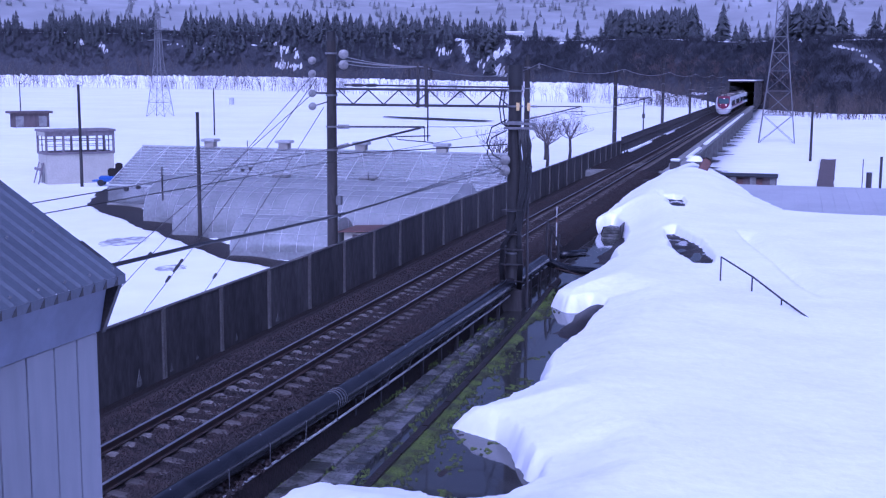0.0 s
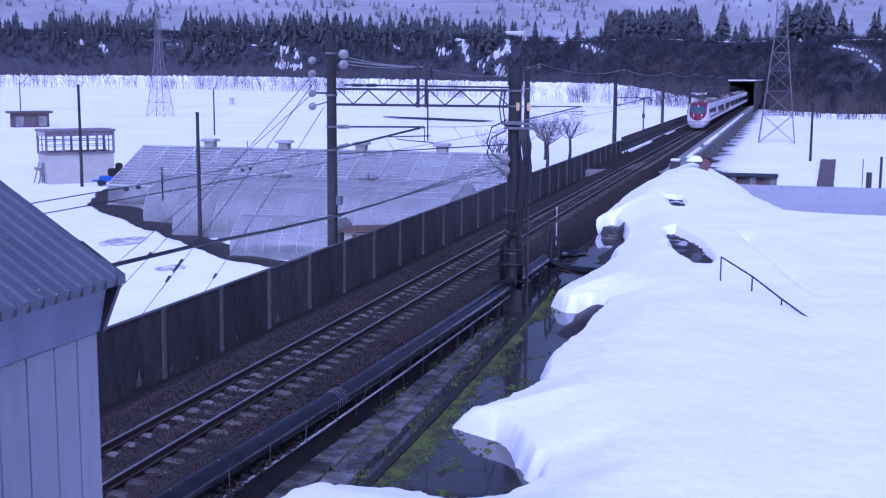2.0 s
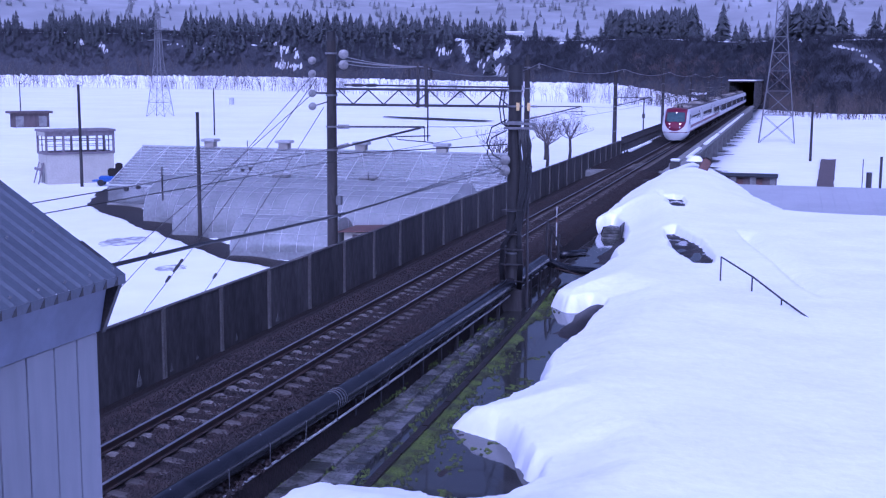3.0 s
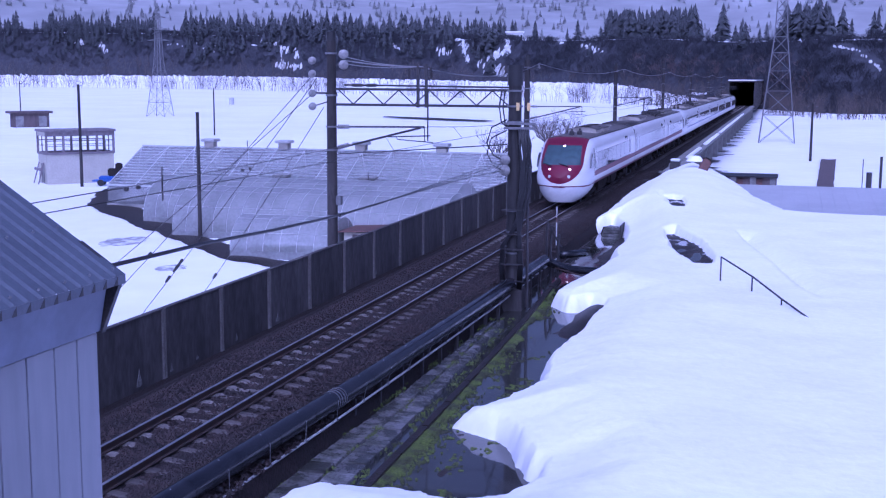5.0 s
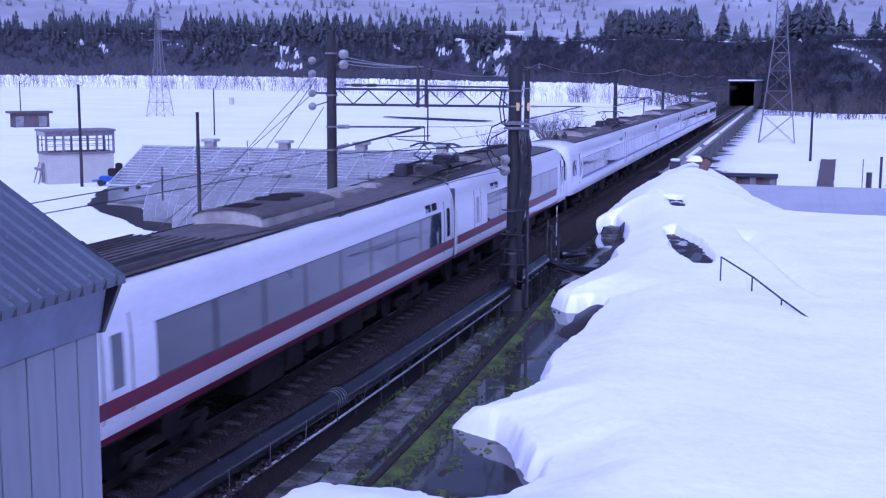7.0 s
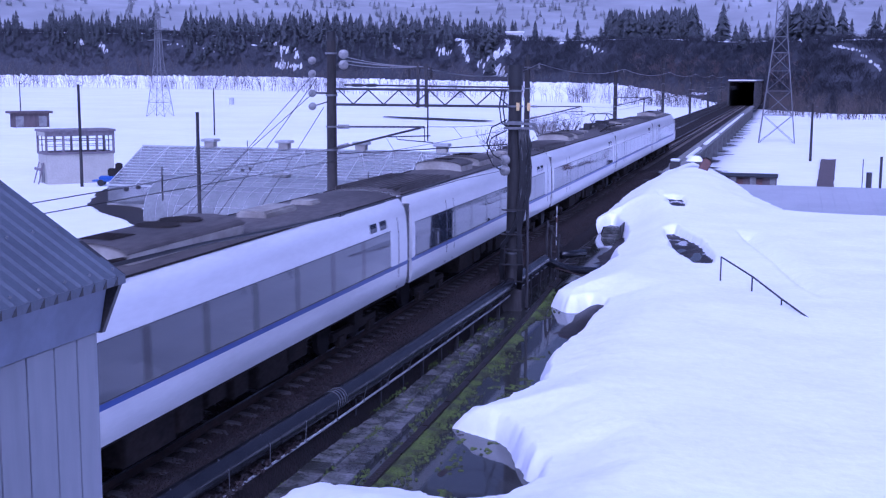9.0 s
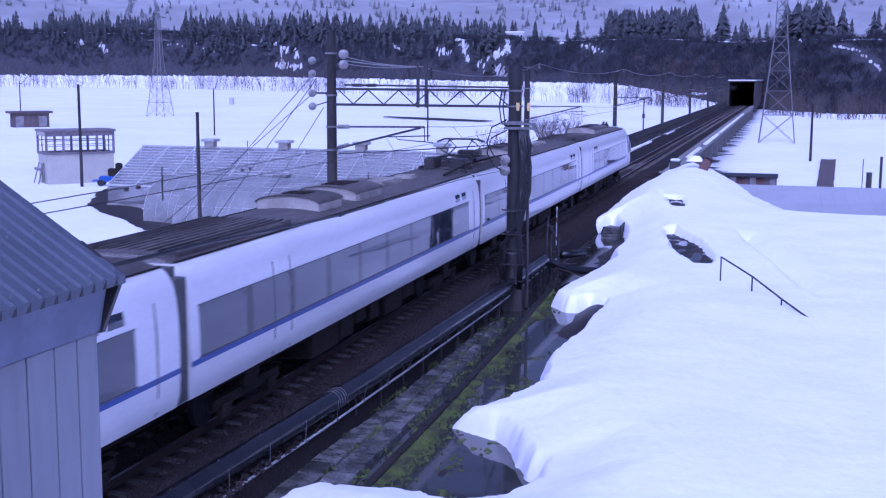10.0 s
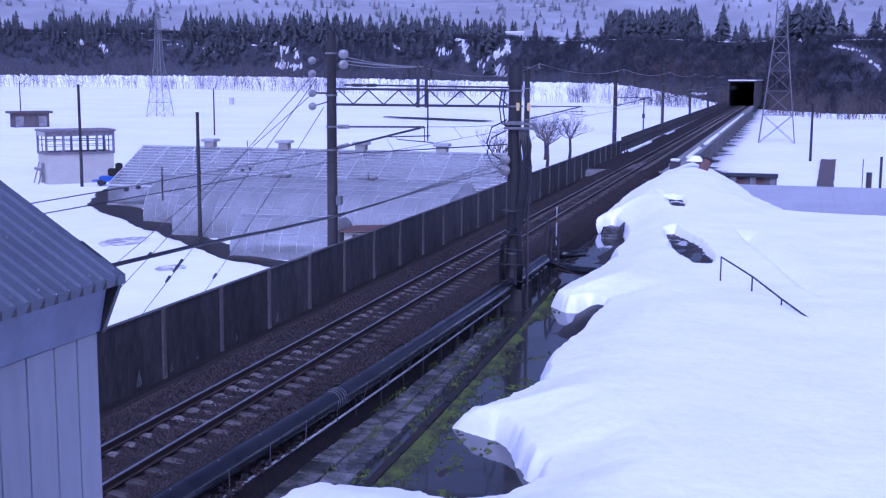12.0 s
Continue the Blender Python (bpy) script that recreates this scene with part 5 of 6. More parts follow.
# ---- greenhouses ----
def build_glasshouse():
    g = thing("glasshouse", -39.15, 81, -3.45, "long gabled glasshouse with clouded panes on a light metal frame", "greenhouse")
    L, W, E, R = 30.9, 11.0, 1.75, 4.45
    bays = 13
    step = L / bays

    def slope(t, front=True):
        return (t * W / 2 if front else W - t * W / 2), E + t * (R - E)
    for front in (True, False):
        for k in range(bays):
            y0, z0 = slope(0, front)
            y1, z1 = slope(1, front)
            bm = bmesh.new()
            q = [bm.verts.new(c) for c in ((k * step + 0.03, y0, z0), ((k + 1) * step - 0.03, y0, z0), ((k + 1) * step - 0.03, y1, z1), (k * step + 0.03, y1, z1))]
            f = bm.faces.new(q)
            r = bmesh.ops.extrude_face_region(bm, geom=[f])
            for v in [e for e in r["geom"] if isinstance(e, bmesh.types.BMVert)]:
                v.co.z -= 0.02
            part("roof_pane", bm, GLASSHOUSE, g)
        for k in range(bays + 1):
            a, b = slope(0, front), slope(1, front)
            part("rafter", bar((k * step, a[0], a[1]), (k * step, b[0], b[1]), r=0.035, n=6), FRAME, g)
        for k in range(15):
            y, z = slope(k / 14, front)
            part("glazing_bar", boxes((0, L, y - 0.014, y + 0.014, z, z + 0.035)), FRAME, g)
    for k in range(0, bays):
        # trusses and diagonal braces inside
        x = k * step
        part("truss", bar((x, 0.1, E), (x, W - 0.1, E), r=0.04, n=6), FRAME, g)
        for y in (W * 0.25, W * 0.5, W * 0.75):
            part("post", bar((x, y, 0), (x, y, E + (R - E) * (1 - abs(y - W / 2) / (W / 2))), r=0.035, n=6), FRAME, g)
        if k % 2 == 0:
            part("brace", bar((x, 0.2, E), (x + step, W / 2 - 0.2, R - 0.1), r=0.03, n=6), FRAME, g)
            part("brace", bar((x + step, 0.2, E), (x, W / 2 - 0.2, R - 0.1), r=0.03, n=6), FRAME, g)
    for x in (0.0, L):
        bm = bmesh.new()
        bm.faces.new([bm.verts.new((x, y, z)) for y, z in ((0, E), (W, E), (W / 2, R))])
        r = bmesh.ops.extrude_face_region(bm, geom=bm.faces[:])
        for v in [e for e in r["geom"] if isinstance(e, bmesh.types.BMVert)]:
            v.co.x += 0.02
        part("gable_pane", bm, GLASSHOUSE, g)
        for k in range(1, 9):
            y = W * k / 9
            part("gable_bar", bar((x, y, E), (x, y, E + (R - E) * (1 - abs(y - W / 2) / (W / 2))), r=0.03, n=6), FRAME, g)
        for t in np.linspace(0, 0.9, 8):
            part("gable_bar", bar((x, t * W / 2, E + t * (R - E)), (x, W - t * W / 2, E + t * (R - E)), r=0.025, n=6), FRAME, g)
    part("soil_bed", boxes((0.1, L - 0.1, 0.1, W - 0.1, 0.02, 0.12)), MUD, g)
    part("ridge", boxes((0, L, W / 2 - 0.08, W / 2 + 0.08, R, R + 0.1)), FRAME, g)
    for y in (0.0, W - 0.06):
        part("side_wall", boxes((0, L, y, y + 0.05, 0.0, E)), GLASSHOUSE, g)
        part("eave", boxes((-0.05, L + 0.05, y - 0.06, y + 0.1, E - 0.06, E + 0.08)), FRAME, g)
    for x in (0.02, L - 0.07):
        part("end_wall", boxes((x, x + 0.05, 0.1, W - 0.1, 0.0, E)), GLASSHOUSE, g)
    part("plinth", boxes((-0.06, L + 0.06, -0.06, -0.01, 0, 0.35)), CONCRETE, g)
    for x in (6.1, 12.5, 18.9, 25.4):
        v = part("ridge_vent", boxes((x - 0.4, x + 0.4, W / 2 - 0.35, W / 2 + 0.35, R + 0.02, R + 0.5), bev=0.03), CAR_BOX, g)
        part("vent_hood", boxes((x - 0.62, x + 0.62, W / 2 - 0.55, W / 2 + 0.55, R + 0.5, R + 0.72), bev=0.06), FRAME, v)
    for x in (14.2, 21.1):
        v = part("ridge_vent", boxes((x - 0.4, x + 0.4, 0.6, 1.3, E + 0.3, E + 0.95), bev=0.03), DARK_STEEL, g)
        part("vent_hood", boxes((x - 0.6, x + 0.6, 0.45, 1.5, E + 0.95, E + 1.1), bev=0.05), CONCRETE, v)
    return g


build_glasshouse()


def build_tunnel(x, y, length, width, height, label):
    t = thing("polytunnel", x, y, -3.45, label, "greenhouse", "plastic tunnels beside the track")
    n = 22

    def arch(k, r=1.0):
        a = math.pi * k / n
        return width / 2 * -math.cos(a) * r, height * (math.sin(a) ** 0.72) * r
    bays = max(6, int(length / 0.9))
    for b in range(bays):
        bm = bmesh.new()
        rows = []
        for j in range(4):
            xx = length * (b + j / 3) / bays
            s = 1 - 0.009 * math.sin(math.pi * j / 3)
            rows.append([bm.verts.new((xx, arch(k, s)[0], arch(k, s)[1])) for k in range(n + 1)])
        for A, B in zip(rows, rows[1:]):
            for k in range(n):
                bm.faces.new((A[k], B[k], B[k + 1], A[k + 1]))
        part("film_panel", bm, FILM, t, smooth=True)
    for b in range(bays + 1):
        xx = length * b / bays
        part("hoop", bar(*[(xx, *arch(k, 1.004)) for k in range(n + 1)], r=0.013, n=5), FRAME, t)
    for k in (4, 8, 11, 14, 18):
        part("purlin", bar((0, *arch(k, 1.006)), (length, *arch(k, 1.006)), r=0.013, n=5), FRAME, t)
    for xx in (0.0, length):
        bm = bmesh.new()
        f = bm.faces.new([bm.verts.new((xx, *arch(k))) for k in range(n + 1)])
        r = bmesh.ops.extrude_face_region(bm, geom=[f])
        for v in [e for e in r["geom"] if isinstance(e, bmesh.types.BMVert)]:
            v.co.x += 0.02
        part("end_film", bm, FILM, t)
        for yy in (-width * 0.2, width * 0.2):
            part("end_post", bar((xx, yy, 0), (xx, yy, height * 0.93), r=0.03, n=5), FRAME, t)
    part("soil_bed", boxes((0.1, length - 0.1, -width / 2 + 0.1, width / 2 - 0.1, 0.02, 0.12)), MUD, t)
    part("crop_row", boxes(*[(0.5, length - 0.5, y - 0.25, y + 0.25, 0.12, 0.4) for y in (-width * 0.32, 0, width * 0.32)], bev=0.1), MOSS, t)
    part("ground_skirt", boxes((0, length, -width / 2 - 0.03, -width / 2 + 0.02, 0, 0.5)), FILM, t)
    return t


build_tunnel(-31.2, 76.3, 22, 7.4, 3.1, "long plastic-film tunnel, cloudy grey, behind another tunnel")
t2 = build_tunnel(-25.8, 70.0, 17.7, 6.4, 3.05, "long cloudy plastic-film tunnel on a hooped frame")
part("hose", bar((4.5, -3.28, 1.3), (5.3, -3.35, 0.8), (7.2, -3.35, 0.75), (8.6, -3.35, 1.15), (10.5, -3.35, 0.8), (12, -3.35, 0.8), r=0.05, n=6), RUBBER, t2)
build_tunnel(-18.5, 62.0, 6.0, 4.0, 2.3, "small whitish plastic-film tunnel beside the wall")


def build_lean_to():
    h = thing("tool_shed", -12.2, 62.6, -3.45, "low cream shed with a rusty brown sheet roof", "shed")
    part("wall", boxes((0, 3.2, -1.2, 1.2, 0, 1.55)), CREAM, h)
    bm = extrude_profile(bmesh.new(), [(-0.3, 1.57), (3.6, 1.8), (3.6, 1.86), (-0.3, 1.63)], -1.5, 1.5)
    part("roof", bm, RUST, h)
    part("door", boxes((0.5, 1.3, -1.24, -1.18, 0.05, 1.45)), BROWN, h)


build_lean_to()


# ---- huts and poles on the field ----
def build_lookout():
    h = thing("lookout_hut", -54.64, 95.9, -3.4, "two-storey cream hut with an open glazed upper floor", "hut", rz=49.0)
    L, W = 6.3, 3.0
    part("lower_wall", boxes((0, L, 0, W, 0, 2.75)), CREAM, h)
    part("roof", boxes((-0.2, L + 0.2, -0.2, W + 0.2, 4.85, 5.05), bev=0.02), LATTICE, h)
    for x in np.linspace(0, L, 5):
        for y in (0.0, W):
            part("post", boxes((x - 0.09, x + 0.09, y - 0.09, y + 0.09, 2.75, 4.85)), LATTICE, h)
    for y in (0.0, W):
        part("lintel", boxes((0, L, y - 0.05, y + 0.05, 4.45, 4.85)), LATTICE, h)
        part("sill", boxes((0, L, y - 0.1, y + 0.1, 2.75, 2.95)), LATTICE, h)
        for k in range(4):
            x0, x1 = L * k / 4 + 0.09, L * (k + 1) / 4 - 0.09
            part("window", boxes((x0, x1, y - 0.03, y + 0.03, 3.98, 4.06), ((x0 + x1) / 2 - 0.03, (x0 + x1) / 2 + 0.03, y - 0.03, y + 0.03, 2.95, 4.0), (x0, x1, y - 0.02, y + 0.02, 3.5, 3.54)), LATTICE, h)
    for x in (0.0, L):
        part("lintel", boxes((x - 0.05, x + 0.05, 0, W, 4.45, 4.85)), CREAM, h)
        part("sill", boxes((x - 0.1, x + 0.1, 0, W, 2.75, 2.95)), LATTICE, h)
        part("mullion", boxes((x - 0.04, x + 0.04, W / 2 - 0.05, W / 2 + 0.05, 2.95, 4.45)), LATTICE, h)
    part("door", boxes((-0.05, -0.01, 0.9, 1.9, 0.1, 1.9)), CONCRETE, h)
    for y in (0.6, 2.2):
        part("ladder_rail", bar((-0.7, y, 0), (-0.15, y, 2.0), r=0.06, n=6), LATTICE, h)
    part("ladder_board", boxes((-0.55, -0.4, 0.4, 2.5, 1.25, 1.5)), LATTICE, h)


build_lookout()


def build_far_hut():
    h = thing("field_hut", -133.4, 200.5, -3.4, "small brown wooden field hut with a flat roof", "hut", rz=48.0)
    part("wall", boxes((0, 6.8, 0, 3, 0, 2.7)), BROWN, h)
    part("roof", boxes((-0.8, 7.4, -0.6, 3.4, 2.7, 3.15), bev=0.05), BROWN, h)
    for x in (0.4, 4.8):
        part("shutter", boxes((x, x + 1.5, -0.06, 0, 0.1, 2.2)), CONCRETE, h)


build_far_hut()


def build_tiller():
    v = thing("power_tiller", -49.6, 96.6, -3.4, "blue two-wheeled farm machine with a dark engine", "farm machine", rz=20)
    part("body", boxes((0, 2.0, -0.4, 0.4, 0.5, 0.9), bev=0.08), BLUE_TARP, v)
    part("engine", boxes((0.8, 2.0, -0.35, 0.35, 0.9, 1.6), (1.5, 2.1, -0.3, 0.3, 1.5, 2.1), bev=0.1), UNDER, v)
    part("deck", boxes((-0.6, 2.3, -0.6, 0.6, 0.42, 0.55), bev=0.04), BLUE_TARP, v)
    for x in (0.2, 1.6):
        for y in (-0.55, 0.55):
            part("wheel", bar((x, y - 0.09, 0.3), (x, y + 0.09, 0.3), r=0.3, n=16), RUBBER, v)


build_tiller()


def build_field_pole(x, y, height, r, label, arms=True):
    p = thing("utility_pole", x, y, -3.5, label, "pole", "poles on the field")
    part("shaft", bar((0, 0, 0), (0, 0, height), r=r, r1=r * 0.75, n=12), DARK_STEEL if r < 0.1 else POLE, p)
    part("cap", bar((0, 0, height), (0, 0, height + 0.08), r=r * 0.85, n=12), RUBBER, p)
    if arms:
        part("cross_arm", boxes((-0.6, 0.6, -0.04, 0.04, height - 0.5, height - 0.42)), DARK_STEEL, p)
        for xx in (-0.5, 0.5):
            part("insulator", bar((xx, 0, height - 0.42), (xx, 0, height - 0.25), r=0.05, n=8), PORCELAIN, p)


build_field_pole(-23.45, 66.0, 7.9, 0.13, "grey concrete utility pole before the tunnels", False)
build_field_pole(-50.7, 95.4, 9.3, 0.15, "dark wooden utility pole by the lookout hut", False)
build_field_pole(-29.9, 73.0, 3.9, 0.07, "short dark steel pole by the tunnel", False)
build_field_pole(-83.4, 186.7, 8.2, 0.13, "slim dark utility pole in the snow field", False)
build_field_pole(-133.5, 203.0, 9.0, 0.12, "slim dark utility pole by the field hut")
build_field_pole(-16.3, 77.0, 3.6, 0.05, "thin steel pipe pole behind the wall", False)
build_field_pole(14.3, 154.4, 7.2, 0.17, "grey concrete utility pole in the snow field")
build_field_pole(-36.0, 99.5, 4.3, 0.05, "thin dark stick behind the glasshouse", False)


def build_fence_lamp():
    p = thing("bridge_lamp", -3.75, 131, -0.5, "small lamp post on the viaduct edge", "lamp post")
    part("shaft", bar((0, 0, 0), (0, 0, 5.1), r=0.07, n=8), DARK_STEEL, p)
    part("lamp_head", boxes((-0.5, 0.15, -0.12, 0.12, 4.9, 5.05), bev=0.03), DARK_STEEL, p)
    part("box", boxes((-0.15, 0.15, -0.12, 0.12, 2.9, 3.4)), DARK_STEEL, p)


build_fence_lamp()


def build_marker():
    s = thing("track_marker", 2.05, 48.9, -0.6, "thin white and red marker stake beside the track", "stake")
    part("stake", bar((0, 0, 0), (0, 0, 1.9), r=0.025, n=8), FRAME, s)
    part("red_band", bar((0, 0, 1.25), (0, 0, 1.45), r=0.03, n=8), RUST, s)


build_marker()


def build_pylon(x, y, height, base, label):
    p = thing("pylon", x, y, -3.5, label, "pylon", "power pylons on the field")
    top = base * 0.16

    def leg(sx, sy, t):
        k = (base + (base * 0.34 - base) * min(t / 0.55, 1)) if t < 0.55 else (base * 0.34 + (top - base * 0.34) * (t - 0.55) / 0.45)
        return Vector((sx * k / 2, sy * k / 2, t * height))
    ts = [0, 0.14, 0.26, 0.36, 0.45, 0.53, 0.6, 0.66, 0.72, 0.78, 0.84, 0.9, 0.95, 1.0]
    for sx, sy in ((-1, -1), (1, -1), (1, 1), (-1, 1)):
        part("leg", bar(*[leg(sx, sy, t) for t in ts], r=0.085, n=5), GREY_STEEL, p)
    bm = bmesh.new()
    sides = [((-1, -1), (1, -1)), ((1, -1), (1, 1)), ((1, 1), (-1, 1)), ((-1, 1), (-1, -1))]
    for a, b in zip(ts, ts[1:]):
        for s, e in sides:
            tube(bm, [leg(*s, a), leg(*e, b)], 0.035, n=4)
            tube(bm, [leg(*e, a), leg(*s, b)], 0.035, n=4)
            tube(bm, [leg(*s, b), leg(*e, b)], 0.035, n=4)
    tagged(part("lattice", bm, GREY_STEEL, p), kind="stuff")
    for t, w in ((0.74, 3.0), (0.85, 2.6), (0.96, 2.2)):
        for s in (-1, 1):
            z = t * height
            bm = tube(bmesh.new(), [(0, 0, z + 0.5), (s * w, 0, z)], 0.06, n=4)
            tube(bm, [(0, 0, z - 0.1), (s * w, 0, z)], 0.06, n=4)
            part("cross_arm", bm, GREY_STEEL, p)


build_pylon(-141.6, 272.0, 25.8, 5.0, "pale lattice steel power pylon far across the snow")
build_pylon(9.9, 200.3, 32.0, 5.6, "tall lattice steel power pylon beside the viaduct")


# ---- right of the line ----
def build_handrail():
    r = thing("handrail", 9.26, 40.0, 0.0, "thin grey steel stair handrail half buried in snow", "handrail")
    pts = [Vector(q) for q in ((0, -0.4, 0.86), (1.05, -2.2, 0.55), (1.95, -4.4, 0.28), (2.75, -6.1, 0.04), (3.32, -6.4, -0.2))]
    part("top_rail", bar(*pts, r=0.028, n=8), DARK_STEEL, r)
    for q in pts[:4]:
        part("post", bar((q.x, q.y, q.z), (q.x, q.y, -0.55), r=0.024, n=8), DARK_STEEL, r)


build_handrail()


PALE_ROOF = material("pale_roof_sheet", (0.42, 0.425, 0.435), 0.5, spot=(0.3, 0.305, 0.325), scale=0.3, amount=0.5, grain=6, bump=0.05, fine=0.05)


def build_long_roof():
    h = thing("long_shed", 7.2, 84.0, -3.5, "long low shed with a pale grey metal roof below the bank", "shed")
    prof = [(-3.0, 1.35), (10.5, 2.0), (10.5, 2.1), (-3.0, 1.45)]
    bm = bmesh.new()
    va = [[bm.verts.new((x, y, z)) for y, z in prof] for x in (0, 62)]
    for i in range(4):
        bm.faces.new((va[0][i], va[0][(i + 1) % 4], va[1][(i + 1) % 4], va[1][i]))
    bm.faces.new(va[0][::-1])
    bm.faces.new(va[1])
    part("roof", bm, PALE_ROOF, h)
    for k in range(70):
        x = 0.4 + k * 0.88
        bm = bmesh.new()
        tube(bm, [(x, -3.0, 1.455), (x, 10.5, 2.105)], 0.012, n=4)
        part("roof_seam", bm, PALE_ROOF, h)
    part("wall", boxes((0.3, 61.7, -2.6, 10.2, 0.0, 1.3)), CREAM, h)
    s = thing("storage_shed", 5.3, 109.5, -3.5, "low dark open shed with reddish stacked goods", "shed")
    part("roof", boxes((0, 5.4, -0.4, 3.0, 1.5, 1.62)), RUBBER, s)
    part("back_wall", boxes((0.1, 5.3, 2.4, 2.5, 0, 1.5)), BROWN, s)
    for k in range(9):
        x = 0.15 + k * 0.57
        part("board", boxes((x, x + 0.5, 0.0, 0.06, 0.0, 1.3 + 0.1 * (k % 3))), (RUST, BROWN, CONCRETE)[k % 3], s)


build_long_roof()


def build_ditch():
    xs = np.linspace(-1, 1, 7)
    ys = np.linspace(0, 1, 20)
    P = np.array([[(14.85 + 1.7 * t + (0.75 + 0.15 * t) * u + 0.1 * hump(t * 9, u, 1.0), 114 + 43 * t, -3.26 + 0.06 * u * u) for u in xs] for t in ys])
    tagged(grid_mesh("ditch", P, BROWN), "muddy brown ditch cut through the snow field", "ditch", kind="structure")
    for k, (x, y, h, r) in enumerate(((18.6, 113.6, 1.9, 0.25), (19.6, 113.9, 3.3, 0.12), (20.9, 114.0, 2.9, 0.13), (18.1, 114.6, 3.0, 0.04))):
        p = thing("gate_post", x, y, -3.5, "dark upright steel post in the snow", "post", "posts by the ditch")
        part("post", bar((0, 0, 0), (0, 0, h), r=r, n=10), DARK_STEEL, p)
        part("cap", bar((0, 0, h), (0, 0, h + 0.05), r=r * 1.1, n=10), SNOW, p)


build_ditch()


def build_abutment_things():
    b = thing("cable_box", 3.7, 85.8, 0.25, "small dark steel box topped with snow", "box")
    part("box", boxes((-0.35, 0.35, -0.3, 0.3, 0, 0.6), bev=0.03), DARK_STEEL, b)
    part("snow_cap", boxes((-0.36, 0.36, -0.31, 0.31, 0.6, 0.78), bev=0.08), SNOW, b)
    d = thing("rusty_drum", 5.9, 79.5, 0.45, "rusty tilted steel drum sunk in the snow", "drum")
    part("drum", bar((0, 0, 0), (0.3, 0.9, 0.75), r=0.32, n=18), RUST, d)
    part("rim", bar((0.3, 0.9, 0.75), (0.33, 0.97, 0.81), r=0.35, n=18), UNDER, d)
    part("snow_cap", bar((-0.45, 0.9, 0.8), (-0.45, 0.9, 1.15), r=0.6, r1=0.3, n=14), SNOW, d)
    s = thing("step_box", 3.55, 57.3, -1.0, "low concrete box with steps under the snow lip", "steps")
    for k in range(4):
        part("step", boxes((-0.7, 0.2, -1.0 + 0.3 * k, -0.72 + 0.3 * k, 0, 0.14 + 0.12 * k)), WET_CONCRETE, s)
    part("cheek", boxes((0.2, 0.28, -1.2, 0.6, 0, 0.72)), DARK_STEEL, s)
    t = thing("rail_clamp", 2.55, 79.0, -0.5, "dark steel track fitting beside the snow", "fitting")
    part("bar", boxes((-0.3, 0.6, -0.1, 0.1, 0.4, 0.55), (0.3, 0.42, -0.1, 0.1, 0.0, 0.5)), DARK_STEEL, t)


build_abutment_things()


# ---- far structures and trees ----
def build_far_buildings():
    for a, r, w, h, z, lab in ((15.96 - 3.35, 650, 9, 6, 0, "white building on the terrace far behind"), (15.96 - 20.5, 440, 12, 4.5, 0, "pale flat-roofed building on the terrace")):
        x, y = EYE.x - r * math.sin(radians(a)), EYE.y + r * math.cos(radians(a))
        b = thing("terrace_building", x, y, field_height(x, y) - 1, lab, "building", rz=a)
        part("wall", boxes((-w / 2, w / 2, -3, 3, 0, h)), FRAME, b)
        part("roof", boxes((-w / 2 - 0.6, w / 2 + 0.6, -3.5, 3.5, h, h + 0.5)), SNOW, b)
        for k in range(5):
            xx = -w / 2 + w * (k + 0.5) / 5
            part("window", boxes((xx - 0.5, xx + 0.5, -3.06, -3.0, h * 0.45, h * 0.75)), WINDOW, b)


build_far_buildings()


def branch(V, F, p, d, length, r, depth, rng, n=3):
    """A three-sided limb that forks."""
    q = p + d * length
    a = d.orthogonal().normalized()
    b = d.cross(a)
    k = len(V)
    for c, rr in ((p, r), (q, r * 0.6)):
        for i in range(n):
            V.append(tuple(c + rr * (math.cos(2.094 * i) * a + math.sin(2.094 * i) * b)))
    for i in range(n):
        F.append((k + i, k + (i + 1) % n, k + n + (i + 1) % n, k + n + i))
    if depth:
        for _ in range(rng.choice((2, 3)) if depth > 1 else 3):
            e = (d + 0.75 * Vector((rng.uniform(-1, 1), rng.uniform(-1, 1), rng.uniform(-0.25, 0.9)))).normalized()
            branch(V, F, p.lerp(q, rng.uniform(0.55, 1)), e, length * rng.uniform(0.55, 0.85), r * 0.55, depth - 1, rng)


def build_near_trees():
    for x, y, h, seed in ((-14.2, 130.4, 3.2, 1), (-14.75, 148, 3.0, 2), (-17.5, 146, 2.6, 5), (-16.3, 116, 2.2, 8)):
        rng = random.Random(seed)
        t = thing("bare_tree", x, y, -3.5, "bare tree with a dark trunk and fine spreading twigs", "tree", "bare trees behind the wall")
        h *= 0.8
        bm = bmesh.new()
        tube(bm, [(0, 0, 0), (0.08, 0, h * 0.5), (0.0, 0.05, h), (0.0, 0, h + 0.3)], 0.2, 0.14, n=9)
        part("trunk", bm, BARK, t, smooth=True)
        V, F = [], []
        for k in range(15):
            a = k * 2.4
            d = Vector((0.75 * math.cos(a), 0.75 * math.sin(a), rng.uniform(0.3, 1.5))).normalized()
            branch(V, F, Vector((0, 0, h + 0.2)), d, rng.uniform(1.0, 1.65), 0.06, 4, rng)
        me = bpy.data.meshes.new("crown")
        me.from_pydata(V, [], F)
        me.materials.append(TWIG)
        new("crown", me).parent = t


build_near_trees()


